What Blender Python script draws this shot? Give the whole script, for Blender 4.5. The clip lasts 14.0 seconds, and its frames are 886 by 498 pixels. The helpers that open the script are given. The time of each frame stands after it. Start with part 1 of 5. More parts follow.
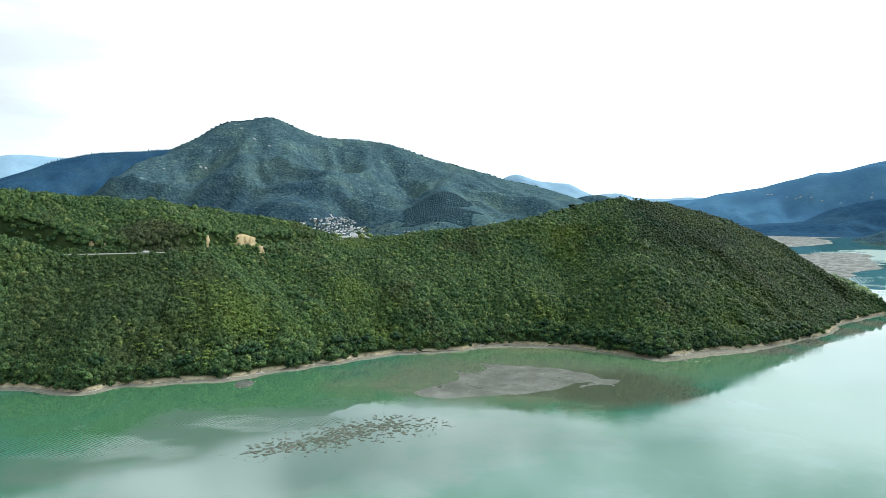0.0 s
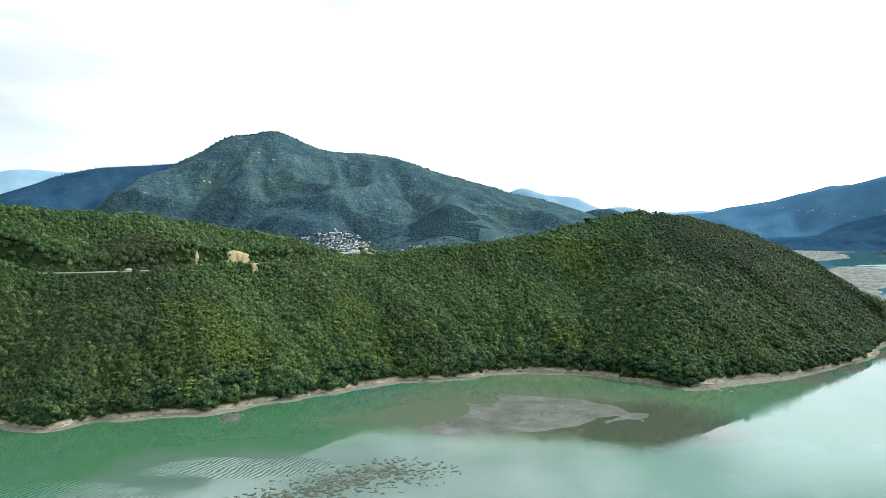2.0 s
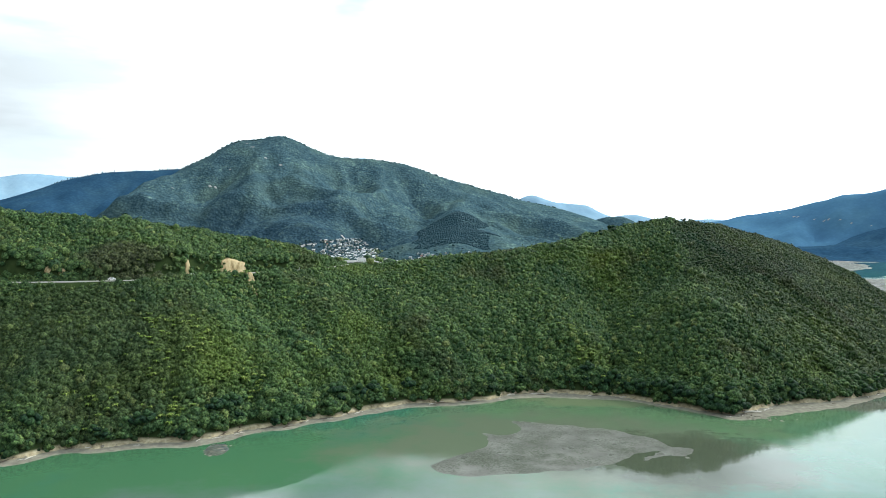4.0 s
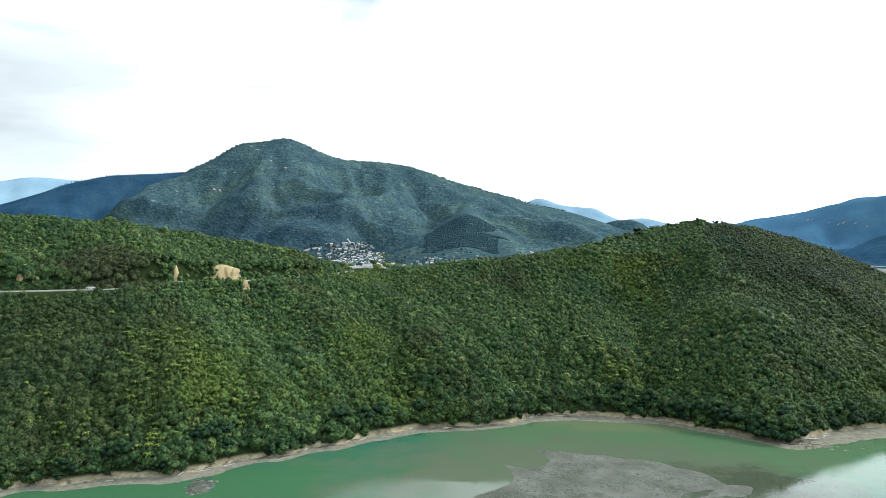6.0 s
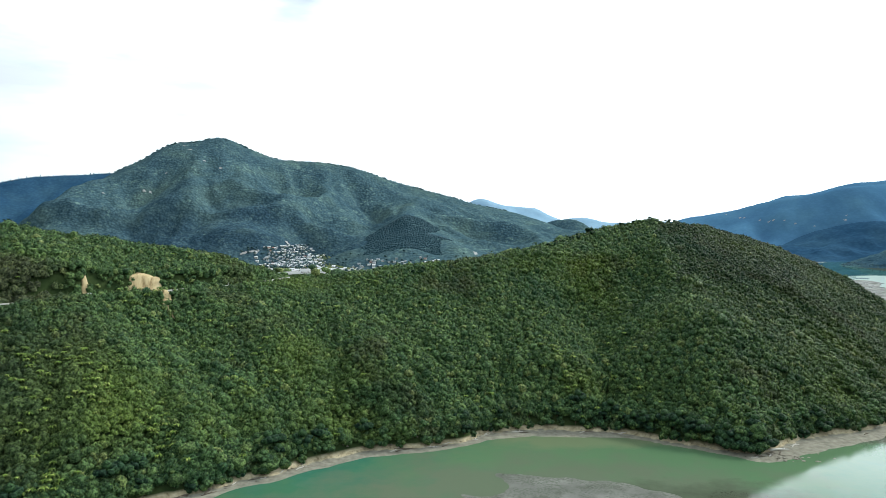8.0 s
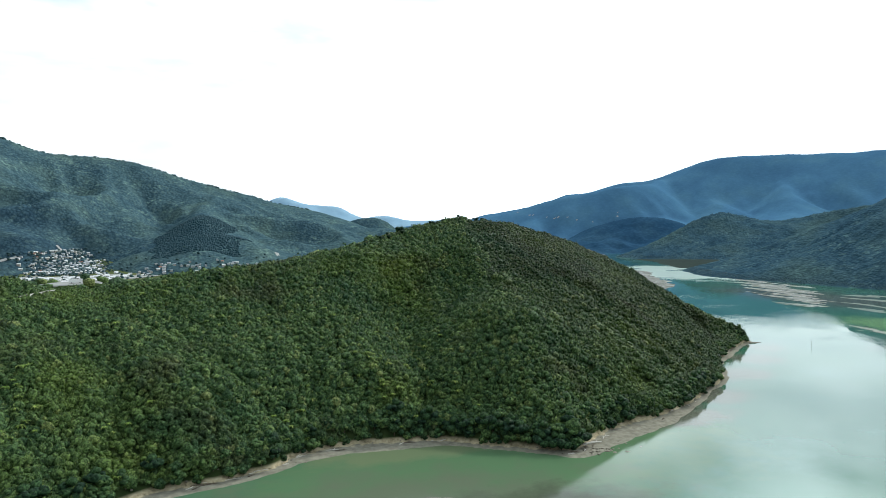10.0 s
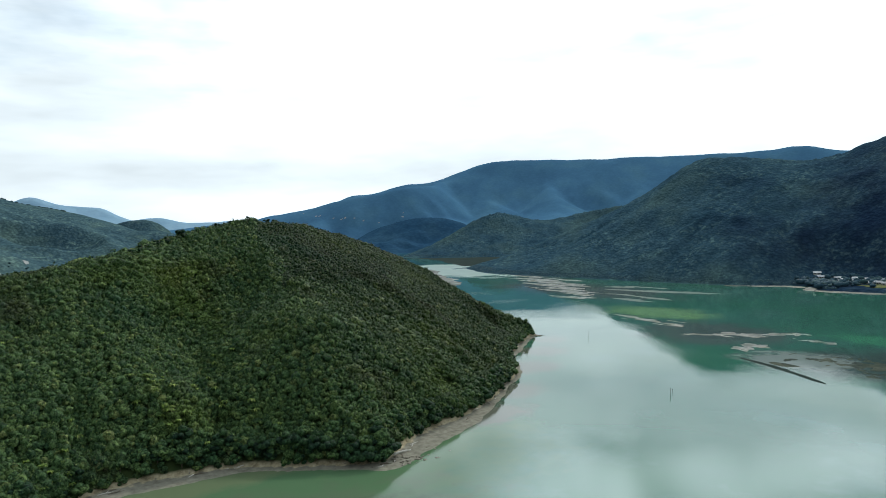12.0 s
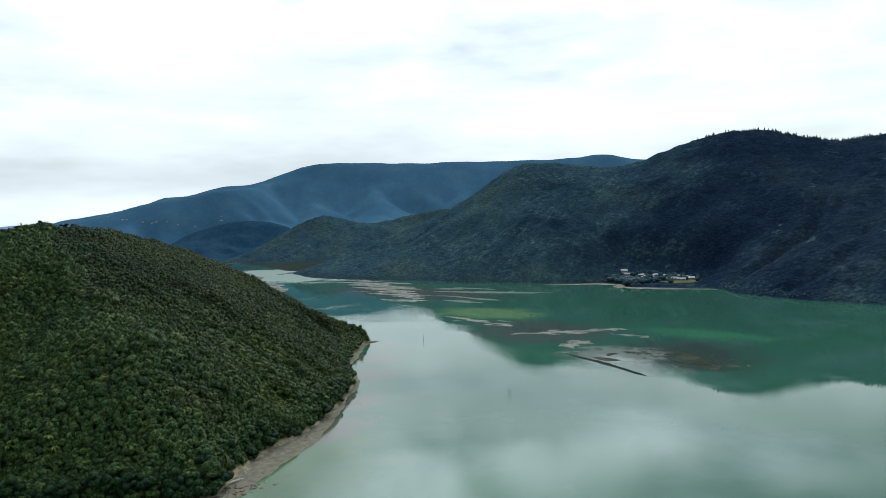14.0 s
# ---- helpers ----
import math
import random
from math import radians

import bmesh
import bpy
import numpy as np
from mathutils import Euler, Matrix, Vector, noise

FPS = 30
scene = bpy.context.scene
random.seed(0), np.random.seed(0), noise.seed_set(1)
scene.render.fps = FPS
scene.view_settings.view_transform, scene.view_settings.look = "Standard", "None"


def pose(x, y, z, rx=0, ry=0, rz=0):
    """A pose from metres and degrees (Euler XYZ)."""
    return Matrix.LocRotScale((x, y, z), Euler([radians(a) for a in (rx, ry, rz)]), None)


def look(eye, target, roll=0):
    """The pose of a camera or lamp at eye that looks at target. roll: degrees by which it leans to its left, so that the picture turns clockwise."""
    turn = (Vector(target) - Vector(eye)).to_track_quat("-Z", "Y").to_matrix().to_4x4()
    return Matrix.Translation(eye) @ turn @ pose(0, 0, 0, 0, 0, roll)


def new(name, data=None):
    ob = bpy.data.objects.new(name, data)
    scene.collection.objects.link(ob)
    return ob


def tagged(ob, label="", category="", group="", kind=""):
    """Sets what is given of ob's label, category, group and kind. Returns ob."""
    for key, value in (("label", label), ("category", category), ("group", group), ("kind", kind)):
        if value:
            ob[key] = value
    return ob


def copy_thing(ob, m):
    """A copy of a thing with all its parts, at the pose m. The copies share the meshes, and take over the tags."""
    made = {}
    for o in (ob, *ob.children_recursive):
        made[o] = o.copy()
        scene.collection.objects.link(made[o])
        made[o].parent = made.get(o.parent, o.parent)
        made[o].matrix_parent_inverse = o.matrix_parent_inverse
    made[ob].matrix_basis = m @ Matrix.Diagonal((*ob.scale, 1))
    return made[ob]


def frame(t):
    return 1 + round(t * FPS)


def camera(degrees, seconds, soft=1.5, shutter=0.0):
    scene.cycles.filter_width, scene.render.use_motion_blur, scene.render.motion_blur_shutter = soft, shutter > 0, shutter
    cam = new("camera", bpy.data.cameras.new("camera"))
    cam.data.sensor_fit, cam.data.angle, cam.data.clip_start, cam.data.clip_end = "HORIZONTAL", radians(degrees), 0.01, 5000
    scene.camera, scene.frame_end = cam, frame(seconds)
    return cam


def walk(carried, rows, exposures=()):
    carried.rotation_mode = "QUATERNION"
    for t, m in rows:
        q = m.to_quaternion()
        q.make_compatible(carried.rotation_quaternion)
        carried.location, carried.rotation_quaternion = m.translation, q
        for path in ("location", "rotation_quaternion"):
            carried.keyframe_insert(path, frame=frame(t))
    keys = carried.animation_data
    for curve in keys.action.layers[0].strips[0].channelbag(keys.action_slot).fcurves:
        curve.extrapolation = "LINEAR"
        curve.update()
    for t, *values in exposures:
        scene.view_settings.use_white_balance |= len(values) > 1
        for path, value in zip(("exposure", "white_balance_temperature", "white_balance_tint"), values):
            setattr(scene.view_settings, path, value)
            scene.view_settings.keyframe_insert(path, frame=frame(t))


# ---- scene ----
cam = camera(65.4, 14.0, soft=0.5)
PATH = [
    (0, (0.782, 1.263, 100.001), (0.725, 3.258, 99.874), -0.2),
    (0.5, (0.167, 10.598, 99.96), (0.111, 12.594, 99.845), -0.3),
    (1, (-0.434, 20.125, 99.926), (-0.495, 22.121, 99.822), -0.3),
    (1.5, (-0.897, 29.942, 99.853), (-0.965, 31.939, 99.759), -0.3),
    (2, (-1.55, 40.094, 99.787), (-1.624, 42.091, 99.701), -0.3),
    (2.5, (-2.666, 50.487, 99.75), (-2.745, 52.484, 99.671), -0.4),
    (3, (-4.094, 60.837, 99.731), (-4.178, 62.834, 99.658), -0.2),
    (5.5, (-11.954, 112.406, 98.876), (-12.062, 114.402, 98.818), -0.0),
    (6, (-13.786, 122.494, 98.957), (-13.899, 124.49, 98.902), 0.0),
    (6.5, (-15.374, 131.694, 99.109), (-15.491, 133.69, 99.055), 0.0),
    (7, (-16.217, 139.32, 99.168), (-16.336, 141.316, 99.114), 0.0),
    (7.2, (-16.404, 142.172, 99.198), (-16.512, 144.168, 99.143), -0.0),
    (9.3, (-16.923, 171.459, 100.294), (-16.477, 173.407, 100.234), -1.4),
    (9.5, (-16.919, 173.917, 100.335), (-16.426, 175.854, 100.272), -1.3),
    (10, (-16.932, 179.347, 100.415), (-16.319, 181.249, 100.348), -1.3),
    (10.5, (-16.861, 184.416, 100.496), (-16.098, 186.264, 100.427), -1.5),
    (11, (-16.555, 189.43, 100.611), (-15.64, 191.207, 100.537), -1.6),
    (11.5, (-16.189, 194.521, 100.737), (-15.143, 196.225, 100.661), -1.7),
    (12, (-15.541, 199.292, 100.864), (-14.38, 200.918, 100.783), -1.8),
    (12.5, (-14.556, 203.823, 100.995), (-13.281, 205.362, 100.912), -1.9),
    (13, (-13.127, 208.124, 101.109), (-11.76, 209.582, 101.024), -1.9),
    (13.5, (-11.482, 212.33, 101.185), (-10.028, 213.701, 101.098), -1.9),
    (14, (-9.648, 216.565, 101.277), (-8.117, 217.848, 101.188), -2.0),
]
walk(cam, [(t, look(eye, target, roll)) for t, eye, target, roll in PATH],
     exposures=((0.0, 0.05), (7.0, -0.02), (9.5, -0.18), (12.0, -0.7), (14.0, -0.92)))


# ---- sky and sun ----
SUN_AZIMUTH, SUN_HEIGHT = 57.0, 36.0  # degrees clockwise from +y, and above the horizon
world = bpy.data.worlds.new("sky")
scene.world = world
world.use_nodes = True
nt = world.node_tree
back = nt.nodes["Background"]
sky = nt.nodes.new("ShaderNodeTexSky")
sky.sky_type, sky.sun_disc = "NISHITA", False
sky.dust_density, sky.air_density, sky.ozone_density = 0.2, 1.3, 2.0
sky.sun_elevation, sky.sun_rotation = radians(SUN_HEIGHT), radians(SUN_AZIMUTH)
back.inputs["Strength"].default_value = 0.15
nt.links.new(sky.outputs[0], back.inputs["Color"])
# high cloud over most of the sky, thinner towards the horizon
tc = nt.nodes.new("ShaderNodeTexCoord")
flat = nt.nodes.new("ShaderNodeMapping")
flat.inputs["Scale"].default_value, flat.inputs["Location"].default_value = (1, 1, 4.5), (3.7, 1.2, 0.4)
nt.links.new(tc.outputs["Generated"], flat.inputs[0])
cn = nt.nodes.new("ShaderNodeTexNoise")
cn.inputs["Scale"].default_value, cn.inputs["Detail"].default_value, cn.inputs["Roughness"].default_value = 2.6, 6, 0.55
nt.links.new(flat.outputs[0], cn.inputs["Vector"])
cover = nt.nodes.new("ShaderNodeMapRange")
cover.inputs["From Min"].default_value, cover.inputs["From Max"].default_value = 0.3, 0.47
cover.inputs["To Min"].default_value = 0.58
nt.links.new(cn.outputs["Fac"], cover.inputs["Value"])
cloud = nt.nodes.new("ShaderNodeBackground")
cloud.inputs["Color"].default_value = (0.845, 0.96, 1.025, 1)
cn2 = nt.nodes.new("ShaderNodeTexNoise")
cn2.inputs["Scale"].default_value, cn2.inputs["Detail"].default_value = 2.3, 5
nt.links.new(flat.outputs[0], cn2.inputs["Vector"])
thick = nt.nodes.new("ShaderNodeMapRange")
thick.inputs["From Min"].default_value, thick.inputs["From Max"].default_value = 0.34, 0.6
thick.inputs["To Min"].default_value, thick.inputs["To Max"].default_value = 0.98, 1.5
nt.links.new(cn2.outputs["Fac"], thick.inputs["Value"])
# the cloud glows round the hidden sun
sun_way = Vector((math.sin(radians(SUN_AZIMUTH)) * math.cos(radians(SUN_HEIGHT)), math.cos(radians(SUN_AZIMUTH)) * math.cos(radians(SUN_HEIGHT)), math.sin(radians(SUN_HEIGHT))))
unit = nt.nodes.new("ShaderNodeVectorMath")
unit.operation = "NORMALIZE"
nt.links.new(tc.outputs["Generated"], unit.inputs[0])
dot = nt.nodes.new("ShaderNodeVectorMath")
dot.operation = "DOT_PRODUCT"
dot.inputs[1].default_value = sun_way
nt.links.new(unit.outputs[0], dot.inputs[0])
glow = nt.nodes.new("ShaderNodeFloatCurve")
for at, level in ((0.3, 0.1), (0.5, 0.2), (0.64, 0.31), (0.85, 0.36), (0.94, 0.4), (0.965, 0.58), (0.98, 0.88)):  # dimmer the further from the sun
    glow.mapping.curves[0].points.new(at, level)
glow.mapping.curves[0].points[0].location = (0.0, 0.085)
glow.mapping.update()
half = nt.nodes.new("ShaderNodeMath")
half.operation, half.inputs[1].default_value, half.inputs[2].default_value = "MULTIPLY_ADD", 0.5, 0.5
nt.links.new(dot.outputs["Value"], half.inputs[0])
nt.links.new(half.outputs[0], glow.inputs["Value"])
full = nt.nodes.new("ShaderNodeMath")
full.operation, full.inputs[1].default_value = "MULTIPLY", 4.0
nt.links.new(glow.outputs[0], full.inputs[0])
power = nt.nodes.new("ShaderNodeMath")
power.operation = "MULTIPLY"
# higher up the cloud is broken into bright heads and thin places
cn3 = nt.nodes.new("ShaderNodeTexNoise")
cn3.inputs["Scale"].default_value, cn3.inputs["Detail"].default_value, cn3.inputs["Roughness"].default_value = 3.4, 4, 0.5
high = nt.nodes.new("ShaderNodeMapping")
high.inputs["Scale"].default_value, high.inputs["Location"].default_value = (1, 1, 2.2), (1.3, 0.4, 2.0)
nt.links.new(tc.outputs["Generated"], high.inputs[0])
nt.links.new(high.outputs[0], cn3.inputs["Vector"])
heads = nt.nodes.new("ShaderNodeMapRange")
heads.inputs["From Min"].default_value, heads.inputs["From Max"].default_value = 0.4, 0.62
heads.inputs["To Min"].default_value, heads.inputs["To Max"].default_value = 0.5, 2.1
nt.links.new(cn3.outputs["Fac"], heads.inputs["Value"])
up = nt.nodes.new("ShaderNodeSeparateXYZ")
nt.links.new(unit.outputs[0], up.inputs[0])
above = nt.nodes.new("ShaderNodeMapRange")
above.inputs["From Min"].default_value, above.inputs["From Max"].default_value = 0.2, 0.36
nt.links.new(up.outputs["Z"], above.inputs["Value"])
layers = nt.nodes.new("ShaderNodeMix")
nt.links.new(above.outputs[0], layers.inputs["Factor"])
nt.links.new(thick.outputs[0], layers.inputs["A"])
nt.links.new(heads.outputs[0], layers.inputs["B"])
nt.links.new(layers.outputs["Result"], power.inputs[0])
nt.links.new(full.outputs[0], power.inputs[1])
nt.links.new(power.outputs[0], cloud.inputs["Strength"])
mixer = nt.nodes.new("ShaderNodeMixShader")
nt.links.new(cover.outputs[0], mixer.inputs[0])
nt.links.new(back.outputs[0], mixer.inputs[1])
nt.links.new(cloud.outputs[0], mixer.inputs[2])
nt.links.new(mixer.outputs[0], nt.nodes["World Output"].inputs["Surface"])

sun = new("sun", bpy.data.lights.new("sun", "SUN"))
sun.data.energy, sun.data.angle, sun.data.color = 2.8, radians(5), (1.0, 0.95, 0.87)
a, e = radians(SUN_AZIMUTH), radians(SUN_HEIGHT)
sun.matrix_world = look((0, 0, 0), (-math.sin(a) * math.cos(e), -math.cos(a) * math.cos(e), -math.sin(e)))

# ---- plan: shores, crests and heights (metres) ----
def value_noise(x, y, seed):
    """Smooth lattice noise in -1..1."""
    xi, yi = np.floor(x), np.floor(y)
    fx, fy = x - xi, y - yi
    fx, fy = fx * fx * (3 - 2 * fx), fy * fy * (3 - 2 * fy)

    def lattice(a, b):
        v = np.sin(a * 127.1 + b * 311.7 + seed * 74.7) * 43758.5453
        return 2 * (v - np.floor(v)) - 1

    low = lattice(xi, yi) * (1 - fx) + lattice(xi + 1, yi) * fx
    high = lattice(xi, yi + 1) * (1 - fx) + lattice(xi + 1, yi + 1) * fx
    return low * (1 - fy) + high * fy


def fbm(x, y, size, seed=0, octaves=4, ridged=False):
    total, weight = 0.0, 0.0
    for k in range(octaves):
        s = 2.03 ** k / size
        n = value_noise(x * s + 13.7 * k, y * s - 7.1 * k, seed + k)
        if ridged:
            n = 1 - 2 * np.abs(n)
        total, weight = total + n * 0.5 ** k, weight + 0.5 ** k
    return total / weight


def smooth_line(points, steps=5, closed=False):
    """A Catmull-Rom curve through the points."""
    p = np.array(points, float)
    n = len(p)
    out = []
    for i in range(n if closed else n - 1):
        a, b, c, d = (p[(i + k) % n] if closed else p[min(max(i + k, 0), n - 1)] for k in (-1, 0, 1, 2))
        for t in np.arange(steps) / steps:
            out.append(0.5 * (2 * b + (c - a) * t + (2 * a - 5 * b + 4 * c - d) * t * t + (3 * b - a - 3 * c + d) * t ** 3))
    if not closed:
        out.append(p[-1])
    return np.array(out)


def line_distance(x, y, line, closed=False):
    a = line[:, :2]
    b = np.roll(a, -1, 0) if closed else a[1:]
    a = a if closed else a[:-1]
    best = np.full(x.shape, 1e9)
    for (ax, ay), (bx, by) in zip(a, b):
        dx, dy = bx - ax, by - ay
        t = np.clip(((x - ax) * dx + (y - ay) * dy) / (dx * dx + dy * dy + 1e-9), 0, 1)
        best = np.minimum(best, (x - ax - t * dx) ** 2 + (y - ay - t * dy) ** 2)
    return np.sqrt(best)


def inside(x, y, line):
    hit = np.zeros(x.shape, bool)
    for (ax, ay), (bx, by) in zip(line[:, :2], np.roll(line[:, :2], -1, 0)):
        cross = (ay > y) != (by > y)
        hit ^= cross & (x < (bx - ax) * (y - ay) / (by - ay + 1e-12) + ax)
    return hit


def signed(x, y, line):
    """Distance to a closed outline, positive inside."""
    d = line_distance(x, y, line, True)
    return np.where(inside(x, y, line), d, -d)


def crest_height(x, y, crest, power=2.0, steps=4):
    """Distance to a crest line and the crest's height nearby."""
    fine = smooth_line(crest, steps)
    soft = max(30.0, 1.5 * np.mean(np.sum(np.diff(fine[:, :2], axis=0) ** 2, 1)))
    top, total, best = 0.0, 0.0, np.full(x.shape, 1e9)
    for cx, cy, cz in fine:
        d2 = (x - cx) ** 2 + (y - cy) ** 2
        w = 1 / (d2 + soft) ** power
        top, total = top + w * cz, total + w
        best = np.minimum(best, d2)
    return np.minimum(line_distance(x, y, fine), np.sqrt(best)), top / total


def eroded(height, box, step, cut=0.05, rounds=6, soften=0.12, hold=None):
    """The same heights with stream gullies worn into them, so that spurs rise between."""
    x0, x1, y0, y1 = box
    x, y = np.meshgrid(np.arange(x0, x1 + step, step), np.arange(y0, y1 + step, step), indexing="ij")
    first = height(x, y)
    z = first + 0.25 * step * value_noise(x / step / 2.7, y / step / 2.7, 17) * (first > 2)
    n, m = z.shape
    index = np.arange(n * m).reshape(n, m)
    steps = [(a, b) for a in (-1, 0, 1) for b in (-1, 0, 1) if a or b]
    for k in range(rounds):
        drop, goal = np.zeros((n, m)), index.copy()
        ring = np.pad(z, 1, mode="edge")
        names = np.pad(index, 1, mode="edge")
        for a, b in steps:
            fall = (z - ring[1 + a:1 + a + n, 1 + b:1 + b + m]) / math.hypot(a, b)
            better = fall > drop
            drop = np.where(better, fall, drop)
            goal = np.where(better, names[1 + a:1 + a + n, 1 + b:1 + b + m], goal)
        order, goal = np.argsort(z, axis=None).tolist(), goal.ravel().tolist()
        area = [1.0] * (n * m)
        for i in reversed(order):
            if goal[i] != i:
                area[goal[i]] += area[i]
        flat = z.ravel().tolist()
        wear = (cut * np.minimum(area, 1500) ** 0.5).tolist()
        for i in order:
            if goal[i] != i:
                flat[i] = (flat[i] + wear[i] * flat[goal[i]]) / (1 + wear[i])
        z = np.array(flat).reshape(n, m)
        ring = np.pad(z, 1, mode="edge")
        z = z + soften * (ring[:-2, 1:-1] + ring[2:, 1:-1] + ring[1:-1, :-2] + ring[1:-1, 2:] - 4 * z)
    change = (z - first) * np.clip(first / 6, 0, 1)
    if hold:
        change = change * hold(x, y)

    def height_now(px, py):
        u, v = np.clip((px - x0) / step, 0, n - 1.001), np.clip((py - y0) / step, 0, m - 1.001)
        i, j = u.astype(int), v.astype(int)
        a, b = u - i, v - j
        d = (change[i, j] * (1 - a) + change[i + 1, j] * a) * (1 - b) + (change[i, j + 1] * (1 - a) + change[i + 1, j + 1] * a) * b
        return height(px, py) + d
    return height_now


# the waterline, and how wide the bare strand above it is
STRAND = [
    (-760, 250, 6), (-520, 330, 6), (-380, 352, 7), (-290, 364, 8), (-239, 363, 8.5), (-221, 357, 7), (-204, 354, 9), (-197, 359, 7), (-187, 371, 5), (-174, 373, 7.5), (-157, 380, 7.5), (-136, 383, 8),
    (-127, 389, 12), (-121, 394, 14), (-116, 402, 7), (-110, 408, 3.5), (-99, 412, 4.5), (-87, 424, 5), (-78, 427, 9), (-67, 438, 8), (-55, 446, 10.5), (-45, 454, 9.5), (-28, 459, 8), (-15, 462, 6.5),
    (-3, 467, 4.5), (6, 472, 5), (15, 478, 8), (29, 481, 14), (44, 481, 14.5), (58, 479, 12.5), (72, 478, 7.5), (85, 474, 3), (96, 464, 3.5), (107, 457, 2.5), (117, 448, 3), (125, 440, 6),
    (133, 440, 12), (141, 443, 16), (152, 449, 19), (170, 457, 21), (195, 468, 13), (205, 475, 10), (222, 487, 6), (241, 502, 3.5), (258, 516, 3), (277, 528, 4), (296, 550, 4.5), (312, 574, 4),
    (339, 595, 8), (362, 614, 7), (378, 626, 4), (392, 633, 2)]
FRONT_SHORE = [p[:2] for p in STRAND]
BACK_FOOT = [(410, 680), (440, 760), (470, 860), (420, 930), (250, 940), (80, 900), (-100, 860), (-300, 850), (-700, 800), (-950, 560)]
CREST = [
    (-760, 430, 112), (-420, 465, 112), (-331, 489, 109), (-285, 517, 103), (-216, 550, 97), (-162, 568, 87.5), (-133, 576, 85), (-118, 583, 75), (-106, 588, 64.5), (-78, 598, 67), (-42, 602, 72.5),
    (12, 612, 76.5), (60, 626, 81.5), (95, 650, 90.8), (125, 653, 99), (152, 654, 103), (185, 666, 100), (234, 690, 91), (271, 706, 82),
    (305, 704, 66), (335, 677, 42), (362, 648, 19), (386, 634, 4)]
HEADLAND = np.vstack([smooth_line(FRONT_SHORE, 4), smooth_line(BACK_FOOT, 4)])


ROAD = [(-700, 400), (-420, 440), (-330, 455), (-290, 461), (-255, 463), (-219, 473), (-203, 479), (-183, 497), (-176, 506), (-162, 517), (-154, 523), (-142, 535),
        (-125, 548), (-112, 566), (-104, 592), (-102, 625), (-112, 670), (-135, 720)]
ROAD_LINE = smooth_line(ROAD, 6)


def road_level(y):
    """The road climbs a little to the saddle and drops behind it."""
    return 67.0 + np.clip((y - 450) * 0.025, -2, 3.2) - np.clip(y - 600, 0, 200) * 0.05


def beach_width(x, y):
    """How far the bare strand reaches from the water to the first trees."""
    wide = crest_height(x, y, STRAND, 2.5, 2)[1]
    return np.maximum(wide + 0.9 * value_noise(x / 11, y / 11, 5) + 0.6 * value_noise(x / 4, y / 4, 6), 1.5)


def headland_form(x, y):
    edge = signed(x, y, HEADLAND) + 0.9 * value_noise(x / 7, y / 7, 1) + 0.5 * value_noise(x / 2.5, y / 2.5, 2)
    d, top = crest_height(x, y, CREST)
    strand = beach_width(x, y)
    up = np.clip(edge - strand, 0, None)
    u = up / (up + d + 1e-6)
    z = top * u ** 0.74
    spur = fbm(x, y, 95, 21, 3) * 7 + fbm(x + 0.4 * y, y, 45, 22, 2, True) * 3.0
    for cx, cy, wx, wy, h in ((-250, 425, 30, 42, -13), (78, 550, 22, 60, -13), (130, 515, 36, 40, 12), (-213, 510, 40, 24, 12), (82, 607, 30, 26, 8), (-150, 452, 30, 30, 6), (110, 575, 24, 24, -8), (300, 640, 34, 40, 5)):
        spur = spur + h * np.exp(-((x - cx) / wx) ** 2 - ((y - cy) / wy) ** 2)
    z = z + spur * np.clip(4 * u * (1 - u), 0, 1)
    low = np.clip(edge, -25, 0) * 0.05 + np.clip(edge / strand, 0, 1) * 0.6 + np.clip(edge - strand + 2.4, 0, 2.4) * 0.3 + 0.25 * value_noise(x / 4, y / 4, 3) * np.clip(edge / 8, 0, 1) + np.clip(up, 0, 1.2) * 0.9
    z = np.where(edge < -25, -2.0, low + z)
    bench = np.clip((9 - line_distance(x, y, ROAD_LINE)) / 4.5, 0, 1)
    z = z + (road_level(y) - z) * bench * bench * (3 - 2 * bench)
    pad = np.clip((24 - np.hypot(x + 106, y - 655)) / 8, 0, 1)
    return z + (70.2 - z) * pad * pad * (3 - 2 * pad)


# streams wear the slopes, but not the strand, the road and the parking place
headland_height = eroded(headland_form, (-768, 508, 232, 968), 4.0, 0.035, 6, 0.1,
                         lambda x, y: np.clip((signed(x, y, HEADLAND) - beach_width(x, y)) / 14, 0, 1) * np.clip((line_distance(x, y, ROAD_LINE) - 8) / 12, 0, 1)
                         * np.clip((np.hypot(x + 106, y - 655) - 26) / 12, 0, 1))

# ---- materials ----
def shader(name, rough=0.8):
    m = bpy.data.materials.new(name)
    m.use_nodes = True
    nt = m.node_tree
    b = nt.nodes["Principled BSDF"]
    b.inputs["Roughness"].default_value = rough
    b.inputs["Specular IOR Level"].default_value = 0.15
    return m, nt, b


def coords(nt):
    return nt.nodes.new("ShaderNodeTexCoord").outputs["Object"]


def noise_at(nt, size, detail=4, rough=0.55, source=None, stretch=None):
    """Noise whose features are about size metres."""
    n = nt.nodes.new("ShaderNodeTexNoise")
    n.inputs["Scale"].default_value, n.inputs["Detail"].default_value, n.inputs["Roughness"].default_value = 1 / size, detail, rough
    at = source or coords(nt)
    if stretch:
        mp = nt.nodes.new("ShaderNodeMapping")
        mp.inputs["Scale"].default_value, mp.inputs["Rotation"].default_value = stretch[0], stretch[1]
        nt.links.new(at, mp.inputs[0])
        at = mp.outputs[0]
    nt.links.new(at, n.inputs["Vector"])
    return n.outputs["Fac"]


